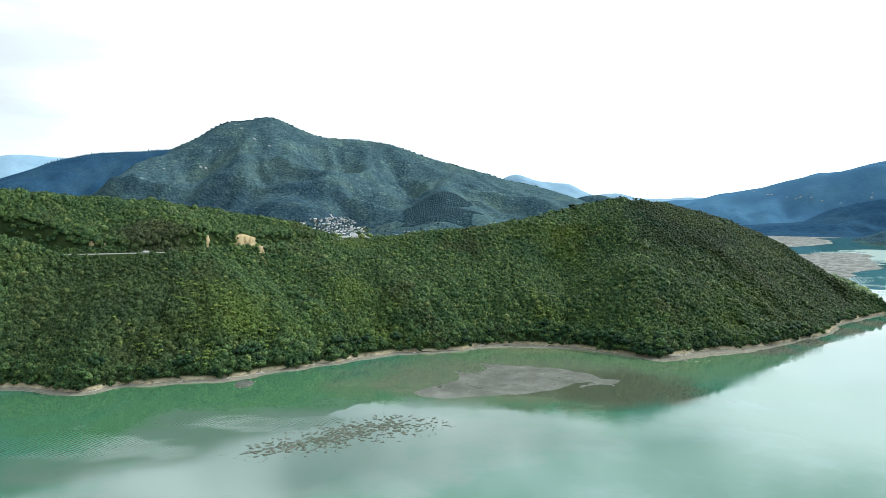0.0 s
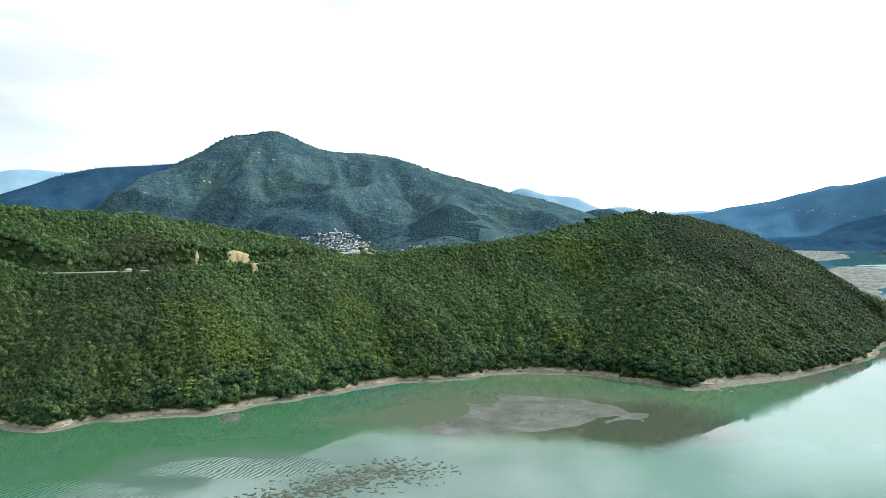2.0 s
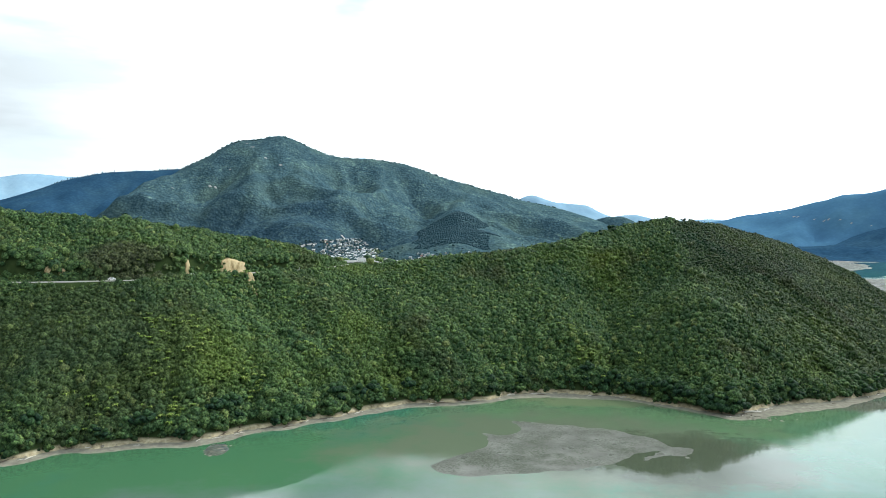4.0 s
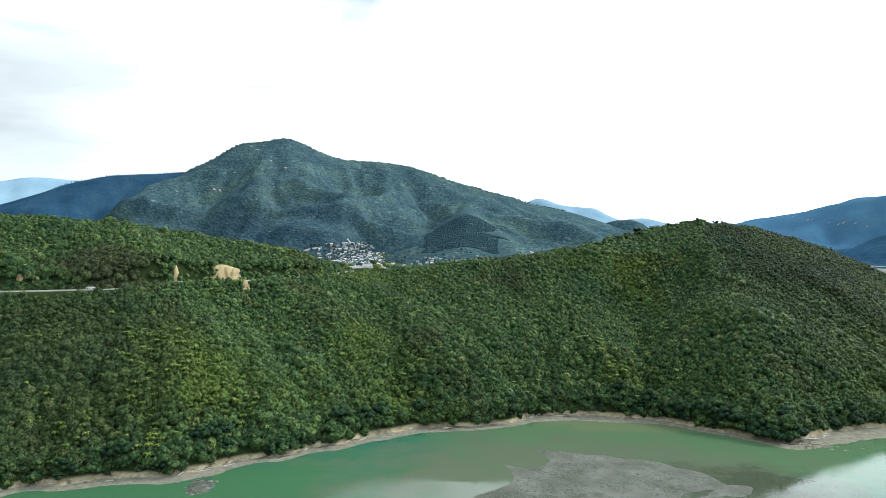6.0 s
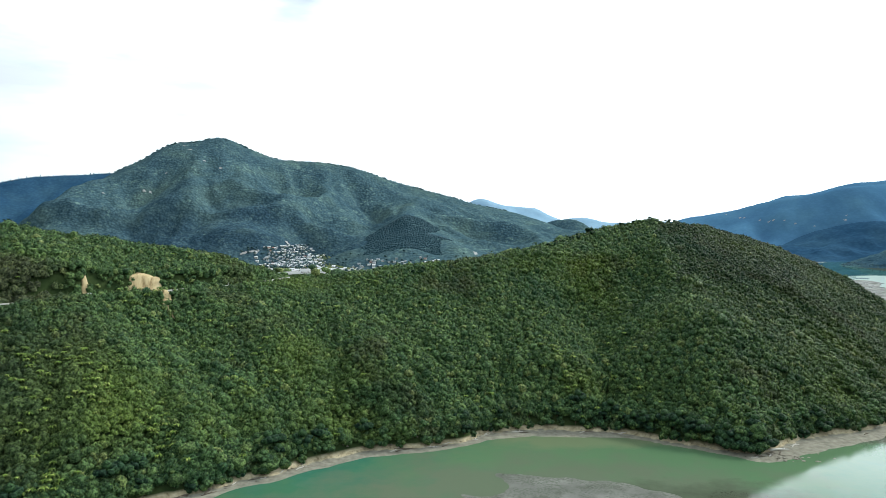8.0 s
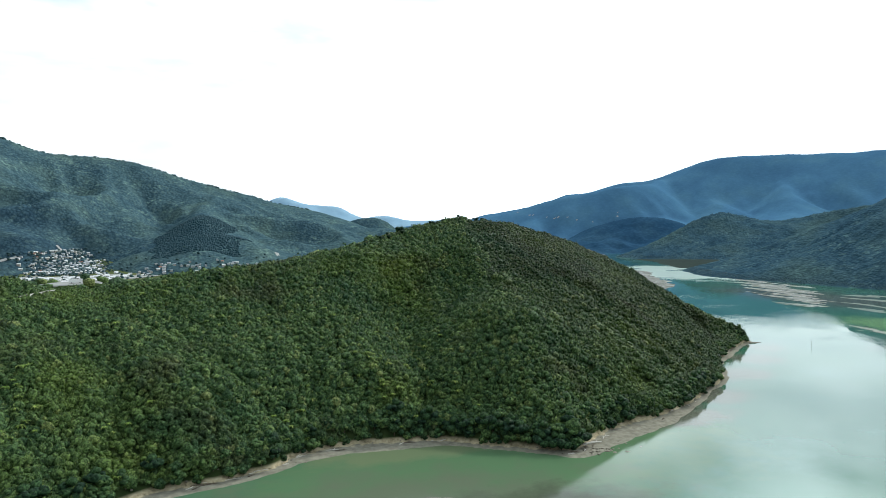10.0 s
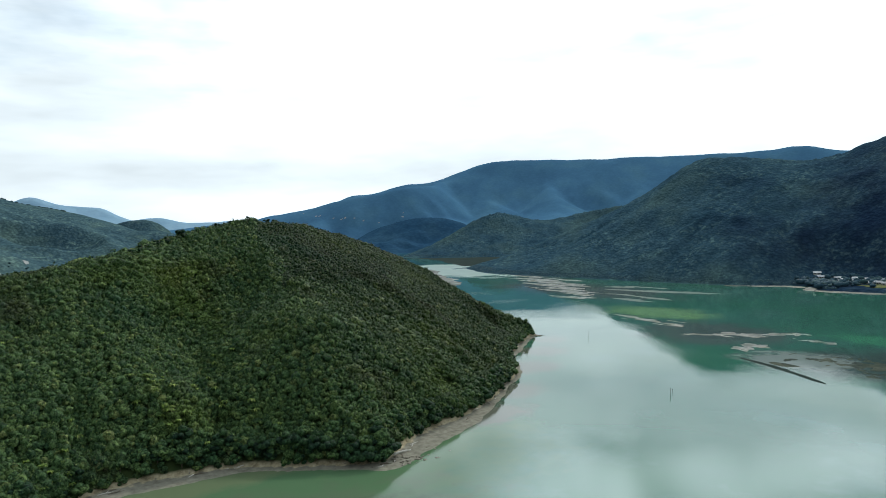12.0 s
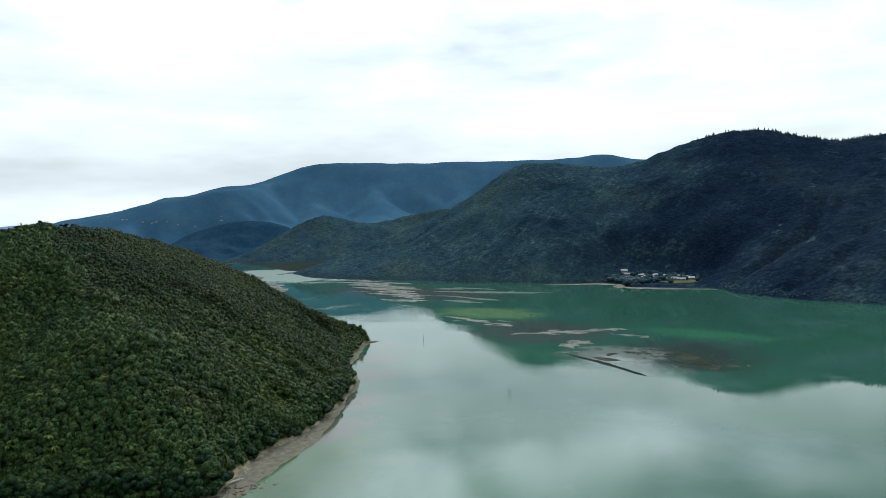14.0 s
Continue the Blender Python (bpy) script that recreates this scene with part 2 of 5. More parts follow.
def ramp(nt, fac, *stops):
    r = nt.nodes.new("ShaderNodeValToRGB")
    e = r.color_ramp.elements
    while len(e) < len(stops):
        e.new(0.5)
    for k, (at, c) in zip(e, stops):
        k.position, k.color = at, (*c, 1) if len(c) == 3 else c
    nt.links.new(fac, r.inputs[0])
    return r.outputs["Color"]


def grey(nt, fac, a, b):
    return ramp(nt, fac, (a, (0, 0, 0)), (b, (1, 1, 1)))


def blend(nt, fac, a, b, mode="MIX"):
    m = nt.nodes.new("ShaderNodeMix")
    m.data_type, m.blend_type = "RGBA", mode
    for value, socket in ((fac, m.inputs[0]), (a, m.inputs[6]), (b, m.inputs[7])):
        if isinstance(value, bpy.types.NodeSocket):
            nt.links.new(value, socket)
        else:
            socket.default_value = (*value, 1) if isinstance(value, tuple) else value
    return m.outputs[2]


def bump(nt, b, height, strength, distance):
    n = nt.nodes.new("ShaderNodeBump")
    n.inputs["Strength"].default_value, n.inputs["Distance"].default_value = strength, distance
    nt.links.new(height, n.inputs["Height"])
    nt.links.new(n.outputs[0], b.inputs["Normal"])


def island(nt):
    return nt.nodes.new("ShaderNodeNewGeometry").outputs["Random Per Island"]


def paint(name, colour, rough=0.7, size=1.5, vary=0.25, depth=0.02, metal=0.0):
    """A plain surface with two scales of wear."""
    m, nt, b = shader(name, rough)
    dark = tuple(c * (1 - vary) for c in colour)
    tone = blend(nt, noise_at(nt, size, 5), dark, colour)
    tone = blend(nt, grey(nt, noise_at(nt, size * 7, 3), 0.45, 0.7), tone, tuple(c * (1 - vary * 0.7) for c in colour))
    nt.links.new(tone, b.inputs["Base Color"])
    b.inputs["Metallic"].default_value = metal
    bump(nt, b, noise_at(nt, size * 0.3, 4), 0.4, depth)
    return m


def mud_material(name="mud", stops=((0.3, (0.095, 0.098, 0.086)), (0.5, (0.135, 0.138, 0.122)), (0.7, (0.18, 0.183, 0.164))), size=16):
    m, nt, b = shader(name, 0.45)
    tone = ramp(nt, noise_at(nt, size, 6), *stops)
    weed = blend(nt, 1.0, grey(nt, noise_at(nt, 1.1, 4, 0.75), 0.48, 0.56), grey(nt, noise_at(nt, 18, 5, 0.65), 0.42, 0.52), "MULTIPLY")
    tone = blend(nt, weed, tone, (0.065, 0.078, 0.055))
    b.inputs["Specular IOR Level"].default_value = 0.06
    mats = grey(nt, noise_at(nt, 24, 5, 0.65), 0.5, 0.6)
    tone = blend(nt, mats, tone, blend(nt, grey(nt, noise_at(nt, 0.9, 5, 0.8), 0.45, 0.6), (0.05, 0.055, 0.04), (0.13, 0.145, 0.118)))
    nt.links.new(tone, b.inputs["Base Color"])
    nt.links.new(ramp(nt, noise_at(nt, 14, 3), (0.35, (0.25,) * 3), (0.65, (0.75,) * 3)), b.inputs["Roughness"])
    bump(nt, b, noise_at(nt, 1.2, 6, 0.65), 0.6, 0.12)
    return m


def soil_material():
    m, nt, b = shader("soil and strand", 0.85)
    sep = nt.nodes.new("ShaderNodeSeparateXYZ")
    nt.links.new(coords(nt), sep.inputs[0])
    z = sep.outputs["Z"]
    wob = nt.nodes.new("ShaderNodeMath")
    wob.operation = "MULTIPLY_ADD"
    nt.links.new(noise_at(nt, 5, 5), wob.inputs[0])
    wob.inputs[1].default_value = 0.8
    nt.links.new(z, wob.inputs[2])
    wet = ramp(nt, noise_at(nt, 3, 5), (0.3, (0.135, 0.13, 0.105)), (0.7, (0.25, 0.24, 0.19)))
    dry = ramp(nt, noise_at(nt, 2.5, 6, 0.7), (0.32, (0.17, 0.14, 0.085)), (0.48, (0.36, 0.31, 0.2)), (0.7, (0.54, 0.48, 0.34)))
    floor_tone = ramp(nt, noise_at(nt, 6, 5), (0.3, (0.02, 0.036, 0.014)), (0.7, (0.045, 0.066, 0.024)))
    m1 = nt.nodes.new("ShaderNodeMapRange")
    m1.inputs["From Min"].default_value, m1.inputs["From Max"].default_value = 0.95, 1.2
    nt.links.new(wob.outputs[0], m1.inputs["Value"])
    m2 = nt.nodes.new("ShaderNodeMapRange")
    m2.inputs["From Min"].default_value, m2.inputs["From Max"].default_value = 2.2, 3.2
    nt.links.new(wob.outputs[0], m2.inputs["Value"])
    tone = blend(nt, m1.outputs[0], wet, dry)
    nt.links.new(blend(nt, m2.outputs[0], tone, floor_tone), b.inputs["Base Color"])
    bump(nt, b, noise_at(nt, 0.9, 6, 0.7), 0.8, 0.15)
    return m


def shoal(nt, cx, cy, rx, ry, size, start=1.1, full=0.6):
    """An uneven patch round a place of the plan, such as where the bottom comes near the surface."""
    at = coords(nt)
    sub = nt.nodes.new("ShaderNodeVectorMath")
    sub.operation = "SUBTRACT"
    sub.inputs[1].default_value = (cx, cy, 0)
    nt.links.new(at, sub.inputs[0])
    mul = nt.nodes.new("ShaderNodeVectorMath")
    mul.operation = "MULTIPLY"
    mul.inputs[1].default_value = (1 / rx, 1 / ry, 0)
    nt.links.new(sub.outputs[0], mul.inputs[0])
    far = nt.nodes.new("ShaderNodeVectorMath")
    far.operation = "LENGTH"
    nt.links.new(mul.outputs[0], far.inputs[0])
    add = nt.nodes.new("ShaderNodeMath")
    add.operation = "MULTIPLY_ADD"
    nt.links.new(noise_at(nt, size, 6, 0.62), add.inputs[0])
    add.inputs[1].default_value = 1.5
    nt.links.new(far.outputs["Value"], add.inputs[2])
    r = nt.nodes.new("ShaderNodeMapRange")
    r.inputs["From Min"].default_value, r.inputs["From Max"].default_value = start + 0.75, full + 0.75
    nt.links.new(add.outputs[0], r.inputs["Value"])
    return r.outputs[0]


def water_material():
    m, nt, b = shader("estuary water", 0.03)
    b.inputs["IOR"].default_value, b.inputs["Specular IOR Level"].default_value = 1.4, 0.5
    deep, silt, green = (0.037, 0.125, 0.09), (0.068, 0.165, 0.142), (0.032, 0.13, 0.077)
    tone = blend(nt, grey(nt, noise_at(nt, 120, 4), 0.4, 0.65), deep, green)
    tone = blend(nt, grey(nt, noise_at(nt, 55, 5, 0.6), 0.52, 0.78), tone, silt)
    for cx, cy, rx, ry, size, c in ((-100, 350, 170, 80, 40, (0.046, 0.13, 0.064)), (85, 445, 130, 60, 40, (0.08, 0.15, 0.078)), (28, 394, 105, 62, 26, (0.1, 0.13, 0.085)), (80, 378, 60, 42, 18, (0.06, 0.075, 0.05)), (-50, 300, 110, 50, 30, (0.085, 0.14, 0.11)), (-90, 255, 90, 40, 30, (0.085, 0.14, 0.11)),
                                    (60, 475, 50, 14, 14, (0.12, 0.16, 0.088)), (460, 400, 60, 60, 22, (0.045, 0.075, 0.062)), (572, 645, 42, 66, 24, (0.14, 0.27, 0.12)),
                                    (690, 870, 70, 170, 40, (0.085, 0.1, 0.08)), (500, 540, 60, 70, 26, (0.07, 0.1, 0.085)), (551, 415, 22, 60, 24, (0.05, 0.2, 0.11))):
        tone = blend(nt, shoal(nt, cx, cy, rx, ry, size), tone, c)
    for cx, cy, rx, ry in ((205, 474, 34, 16), (245, 505, 30, 20), (300, 545, 26, 20), (345, 580, 24, 20), (385, 612, 16, 16)):
        tone = blend(nt, shoal(nt, cx, cy, rx, ry, 12), tone, (0.105, 0.115, 0.088))
    # bright sky mirrored round the sandbar, painted as a pale patch
    tone = blend(nt, shoal(nt, 442, 436, 34, 40, 18), tone, (0.2, 0.24, 0.22))
    nt.links.new(tone, b.inputs["Base Color"])
    ruffled = blend(nt, 1.0, shoal(nt, 790, 1290, 110, 200, 60), shoal(nt, 880, 1450, 80, 100, 60), "ADD")
    nt.links.new(ramp(nt, ruffled, (0.0, (0.008,) * 3), (1.0, (0.32,) * 3)), b.inputs["Roughness"])
    small = noise_at(nt, 1.9, 3, 0.55, stretch=((1, 2.6, 1), (0, 0, 0.45)))
    patch = grey(nt, noise_at(nt, 75, 4), 0.4, 0.66)
    calm = blend(nt, 1.0, patch, small, "MULTIPLY")
    wave = nt.nodes.new("ShaderNodeTexWave")
    wave.inputs["Scale"].default_value, wave.inputs["Distortion"].default_value, wave.inputs["Detail"].default_value = 0.15, 9.0, 3
    wave.inputs["Detail Scale"].default_value = 0.6
    turn = nt.nodes.new("ShaderNodeMapping")
    turn.inputs["Rotation"].default_value = (0, 0, radians(20))
    nt.links.new(coords(nt), turn.inputs[0])
    nt.links.new(turn.outputs[0], wave.inputs["Vector"])
    breeze = blend(nt, 1.0, shoal(nt, -160, 280, 46, 18, 25), shoal(nt, -100, 312, 44, 12, 25), "ADD")
    swell = blend(nt, 1.0, breeze, blend(nt, 1.0, wave.outputs["Color"], (2.4, 2.4, 2.4), "MULTIPLY"), "MULTIPLY")
    bump(nt, b, blend(nt, 1.0, blend(nt, 1.0, calm, (0.6, 0.6, 0.6), "MULTIPLY"), swell, "ADD"), 0.09, 0.5)
    return m


def bush_material(name, dark, mid, light, clump=9.0, depth=3.0, shade_patch=None, gaps=(0.55, 0.58, 0.62), flecks=True):
    """Bush seen from afar: crowns as mottling, patches of other growth, bare spots, and painted shade."""
    m, nt, b = shader(name, 0.9)
    b.inputs["Specular IOR Level"].default_value = 0.0
    v = nt.nodes.new("ShaderNodeTexVoronoi")
    v.inputs["Scale"].default_value = 1 / clump
    nt.links.new(coords(nt), v.inputs["Vector"])
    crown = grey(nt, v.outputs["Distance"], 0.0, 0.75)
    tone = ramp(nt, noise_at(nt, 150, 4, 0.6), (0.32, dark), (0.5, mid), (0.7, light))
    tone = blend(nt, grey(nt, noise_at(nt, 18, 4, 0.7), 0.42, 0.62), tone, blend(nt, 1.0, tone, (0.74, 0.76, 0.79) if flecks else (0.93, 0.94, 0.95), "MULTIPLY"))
    # shade between the crowns, painted as darker rims
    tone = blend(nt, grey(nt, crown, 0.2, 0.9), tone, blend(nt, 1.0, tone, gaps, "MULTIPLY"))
    if shade_patch:  # shade painted as a darker patch over part of the hill
        cx, cy, rx, ry, c, edge, core = shade_patch
        # sunlit crowns painted in as paler specks
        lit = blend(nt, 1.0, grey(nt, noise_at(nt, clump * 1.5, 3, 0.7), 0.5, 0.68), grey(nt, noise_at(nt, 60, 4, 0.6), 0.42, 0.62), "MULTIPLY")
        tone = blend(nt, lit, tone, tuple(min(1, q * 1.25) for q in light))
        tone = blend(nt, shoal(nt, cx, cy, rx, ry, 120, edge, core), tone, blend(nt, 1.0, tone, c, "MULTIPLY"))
    if flecks:
        tone = blend(nt, grey(nt, noise_at(nt, clump * 0.8, 3, 0.7), 0.5, 0.68), tone, blend(nt, 1.0, tone, (1.28, 1.26, 1.2), "MULTIPLY"))
        bald = noise_at(nt, 40, 6, 0.7, stretch=((1, 1, 1), (0.4, 0.9, 0.2)))
        tone = blend(nt, grey(nt, bald, 0.66, 0.74), tone, tuple(min(1, c * 1.35) for c in light))
    nt.links.new(tone, b.inputs["Base Color"])
    inv = nt.nodes.new("ShaderNodeInvert")
    nt.links.new(crown, inv.inputs["Color"])
    bump(nt, b, blend(nt, 0.45, inv.outputs[0], noise_at(nt, clump * 0.5, 4)), 1.0, depth)
    return m


def leaf_material(name, stops, patches=True, gloss=0.05, leafy=True):
    """Foliage: each crown its own tone, mixed growth in patches, a darkened knoll, leaves as relief and painted shade.
    """
    m, nt, b = shader(name, 0.55)
    b.inputs["Specular IOR Level"].default_value = gloss
    tone = ramp(nt, island(nt), *stops)
    if patches:
        tone = blend(nt, grey(nt, noise_at(nt, 70, 4, 0.6), 0.54, 0.74), tone, blend(nt, 0.7, tone, (0.1, 0.145, 0.022)))
        other = noise_at(nt, 45, 4, 0.6, stretch=((1, 1, 1), (0.3, 0.2, 1.0)))
        tone = blend(nt, grey(nt, other, 0.56, 0.72), tone, blend(nt, 0.6, tone, (0.06, 0.052, 0.028)))
        third = noise_at(nt, 38, 4, 0.6, stretch=((1, 1, 1), (1.3, 0.7, 2.0)))
        tone = blend(nt, grey(nt, third, 0.55, 0.7), tone, blend(nt, 0.5, tone, (0.022, 0.07, 0.04)))
        tone = blend(nt, shoal(nt, -152, 436, 30, 26, 16), tone, blend(nt, 0.25, tone, (0.135, 0.185, 0.03)))
        # all foliage on the knoll's front darkened over one uneven patch
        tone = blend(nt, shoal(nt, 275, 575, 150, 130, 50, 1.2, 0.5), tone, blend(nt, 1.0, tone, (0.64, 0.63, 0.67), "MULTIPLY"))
        tone = blend(nt, shoal(nt, -215, 425, 75, 60, 40), tone, blend(nt, 0.45, tone, (0.042, 0.052, 0.024)))
        tone = blend(nt, shoal(nt, -216, 486, 32, 13, 14), tone, blend(nt, 0.55, tone, (0.075, 0.066, 0.043)))
    if leafy:
        # dark pockets between leaf sprays: shade painted into the tone
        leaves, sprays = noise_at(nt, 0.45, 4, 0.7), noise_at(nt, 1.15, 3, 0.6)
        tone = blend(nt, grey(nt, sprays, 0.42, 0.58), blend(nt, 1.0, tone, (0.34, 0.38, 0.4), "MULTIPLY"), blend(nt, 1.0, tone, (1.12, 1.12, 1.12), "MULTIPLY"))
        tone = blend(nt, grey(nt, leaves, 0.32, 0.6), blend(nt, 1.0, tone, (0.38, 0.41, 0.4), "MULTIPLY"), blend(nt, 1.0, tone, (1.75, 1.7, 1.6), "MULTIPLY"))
        bump(nt, b, blend(nt, 0.5, leaves, sprays), 1.0, 1.1)
    nt.links.new(tone, b.inputs["Base Color"])
    return m


def clay_material():
    m, nt, b = shader("bare clay", 0.9)
    streaks = noise_at(nt, 2.5, 6, 0.65, stretch=((1.6, 0.5, 0.4), (0, 0, 0.4)))
    nt.links.new(ramp(nt, streaks, (0.32, (0.2, 0.14, 0.07)), (0.48, (0.45, 0.35, 0.19)), (0.72, (0.6, 0.5, 0.31))), b.inputs["Base Color"])
    bump(nt, b, streaks, 1.0, 0.6)
    return m


def grass_material():
    m, nt, b = shader("valley grass", 0.9)
    tone = ramp(nt, noise_at(nt, 90, 4, 0.6), (0.35, (0.05, 0.075, 0.03)), (0.5, (0.11, 0.13, 0.055)), (0.7, (0.22, 0.21, 0.11)))
    nt.links.new(blend(nt, grey(nt, noise_at(nt, 14, 5), 0.4, 0.7), tone, (0.06, 0.08, 0.04)), b.inputs["Base Color"])
    bump(nt, b, noise_at(nt, 4, 5), 0.6, 0.8)
    return m


MUD, SOIL, WATER, CLAY, GRASS = mud_material(), soil_material(), water_material(), clay_material(), grass_material()
# the hill colours have the blue of distance haze painted in
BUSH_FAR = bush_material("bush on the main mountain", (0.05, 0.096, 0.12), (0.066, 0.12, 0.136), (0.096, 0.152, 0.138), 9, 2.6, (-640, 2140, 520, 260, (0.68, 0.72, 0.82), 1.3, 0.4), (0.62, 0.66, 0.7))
BUSH_SHADE = bush_material("bush on the east range with painted haze", (0.056, 0.14, 0.238), (0.063, 0.156, 0.254), (0.076, 0.176, 0.262), 14, 0.4, gaps=(0.92, 0.93, 0.94), flecks=False)
# deep shade and haze of the navy ridges, put into the base colour
BUSH_NAVY = bush_material("bush on the navy ridges with painted shade", (0.02, 0.06, 0.112), (0.027, 0.073, 0.127), (0.036, 0.088, 0.137), 12, 0.6, gaps=(0.8, 0.82, 0.84), flecks=False)
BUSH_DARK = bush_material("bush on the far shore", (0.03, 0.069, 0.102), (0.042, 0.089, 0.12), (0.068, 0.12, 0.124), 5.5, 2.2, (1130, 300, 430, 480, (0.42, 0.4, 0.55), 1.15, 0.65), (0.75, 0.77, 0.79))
# strongest haze, painted as pale blue
HAZE_HILLS = bush_material("distant hills with painted haze", (0.22, 0.36, 0.47), (0.25, 0.39, 0.5), (0.29, 0.43, 0.53), 90, 0.3, gaps=(0.93, 0.94, 0.95), flecks=False)
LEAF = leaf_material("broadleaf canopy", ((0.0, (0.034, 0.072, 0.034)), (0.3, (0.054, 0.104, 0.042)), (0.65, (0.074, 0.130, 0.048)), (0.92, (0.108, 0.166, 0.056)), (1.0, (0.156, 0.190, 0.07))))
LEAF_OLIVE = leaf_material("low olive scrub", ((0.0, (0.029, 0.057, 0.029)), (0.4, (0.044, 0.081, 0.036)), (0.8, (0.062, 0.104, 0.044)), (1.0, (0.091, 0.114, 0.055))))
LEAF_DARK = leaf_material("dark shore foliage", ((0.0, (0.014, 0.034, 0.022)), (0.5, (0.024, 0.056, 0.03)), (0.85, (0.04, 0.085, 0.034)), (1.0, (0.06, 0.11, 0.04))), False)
# the next three foliage colours carry the same painted blue haze
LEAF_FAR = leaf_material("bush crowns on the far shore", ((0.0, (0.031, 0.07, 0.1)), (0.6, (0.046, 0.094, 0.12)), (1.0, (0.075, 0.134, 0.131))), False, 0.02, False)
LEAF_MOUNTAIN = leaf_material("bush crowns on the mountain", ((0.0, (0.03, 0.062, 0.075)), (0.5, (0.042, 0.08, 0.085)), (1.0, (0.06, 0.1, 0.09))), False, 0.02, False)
PINE = leaf_material("dark pine foliage", ((0.0, (0.02, 0.05, 0.066)), (1.0, (0.034, 0.07, 0.085))), False, 0.02, False)
FERN = leaf_material("yellow-green tree fern fronds", ((0.0, (0.07, 0.125, 0.026)), (0.7, (0.13, 0.195, 0.04)), (1.0, (0.22, 0.27, 0.08))), False)
SHELL = paint("pale shell sand", (0.205, 0.245, 0.228), 0.9, 5.0, 0.4, 0.05)
WEED_DARK = mud_material("dark weed and mussel shells", ((0.3, (0.018, 0.026, 0.022)), (0.55, (0.038, 0.05, 0.044)), (0.75, (0.09, 0.11, 0.1))), 1.4)
FLAT_MUD = mud_material("streaked tidal mud", ((0.3, (0.05, 0.055, 0.048)), (0.5, (0.09, 0.09, 0.078)), (0.7, (0.24, 0.24, 0.21))), 45)
STREAK = mud_material("streaked shell and mud", ((0.34, (0.036, 0.049, 0.047)), (0.5, (0.062, 0.08, 0.077)), (0.68, (0.135, 0.162, 0.156))), 9)
STREAK.node_tree.nodes["Principled BSDF"].inputs["Specular IOR Level"].default_value = 0.05
PALE_EARTH = paint("bare pale earth", (0.36, 0.37, 0.36), 0.9, 3.0, 0.4, 0.1)
FLAT = paint("brown tidal flat", (0.046, 0.064, 0.058), 0.9, 6.0, 0.5, 0.05)
WEED = mud_material("weed and shells", ((0.3, (0.035, 0.043, 0.03)), (0.55, (0.075, 0.09, 0.065)), (0.7, (0.24, 0.26, 0.22))), 1.4)
BARK = paint("grey bark", (0.16, 0.13, 0.1), 0.9, 0.4, 0.5, 0.05)
DRIFT = paint("bleached driftwood", (0.74, 0.71, 0.65), 0.8, 0.5, 0.3, 0.03)
ROCK = paint("brown shore rock", (0.27, 0.25, 0.2), 0.85, 1.0, 0.55, 0.1)
ASPHALT = paint("pale worn road", (0.42, 0.41, 0.37), 0.9, 2.0, 0.25, 0.02)
WALL_PAINT = paint("pale weatherboard", (0.5, 0.51, 0.5), 0.7, 3.0, 0.2)
WALL_CREAM = paint("cream weatherboard", (0.46, 0.44, 0.39), 0.7, 3.0, 0.2)
ROOF_GREY = paint("grey iron roof", (0.36, 0.4, 0.44), 0.5, 3.0, 0.25)
ROOF_LIGHT = paint("pale iron roof", (0.68, 0.7, 0.71), 0.5, 3.0, 0.2)
ROOF_RED = paint("rusty red iron roof", (0.34, 0.15, 0.11), 0.6, 3.0, 0.3)
GLASS_DARK = paint("dark window glass", (0.04, 0.05, 0.06), 0.15, 2.0, 0.2)
TIMBER = paint("dark wet timber", (0.08, 0.07, 0.06), 0.7, 0.5, 0.4)
for dull in (FLAT, SHELL, WEED_DARK, PALE_EARTH, SOIL, GRASS):
    dull.node_tree.nodes["Principled BSDF"].inputs["Specular IOR Level"].default_value = 0.0

# ---- building helpers ----
def mesh_from(name, verts, faces, smooth=True):
    verts, faces = np.asarray(verts, np.float32), np.asarray(faces, np.int32)
    me = bpy.data.meshes.new(name)
    me.vertices.add(len(verts))
    me.vertices.foreach_set("co", verts.ravel())
    me.loops.add(faces.size)
    me.loops.foreach_set("vertex_index", faces.ravel())
    me.polygons.add(len(faces))
    me.polygons.foreach_set("loop_start", np.arange(0, faces.size, faces.shape[1], dtype=np.int32))
    me.update(calc_edges=True)
    if smooth:
        me.shade_smooth()
    return me


def link(name, me, material, parent=None, label=""):
    ob = new(name, me)
    if material and not me.materials:
        me.materials.append(material)
    ob.parent = parent
    return tagged(ob, label)


def part(name, bm, material, parent, label="", smooth=False):
    me = bpy.data.meshes.new(name)
    bmesh.ops.recalc_face_normals(bm, faces=bm.faces)
    bm.to_mesh(me)
    bm.free()
    if smooth:
        me.shade_smooth()
    return link(name, me, material, parent, label)


def height_grid(name, x0, x1, y0, y1, step, height, material, floor=-2.5):
    """A sheet of ground over a rectangle of the plan, left out where it lies below the floor."""
    xs, ys = np.arange(x0, x1 + step, step), np.arange(y0, y1 + step, step)
    x, y = np.meshgrid(xs, ys, indexing="ij")
    z = height(x, y)
    n, m = x.shape
    index = np.arange(n * m).reshape(n, m)
    quads = np.stack([index[:-1, :-1], index[1:, :-1], index[1:, 1:], index[:-1, 1:]], -1).reshape(-1, 4)
    keep = (z.ravel()[quads] > floor).any(1)
    quads = quads[keep]
    used, quads = np.unique(quads, return_inverse=True)
    verts = np.stack([x.ravel(), y.ravel(), np.maximum(z.ravel(), floor - 3)], -1)[used]
    return link(name, mesh_from(name, verts, quads.reshape(-1, 4)), material)


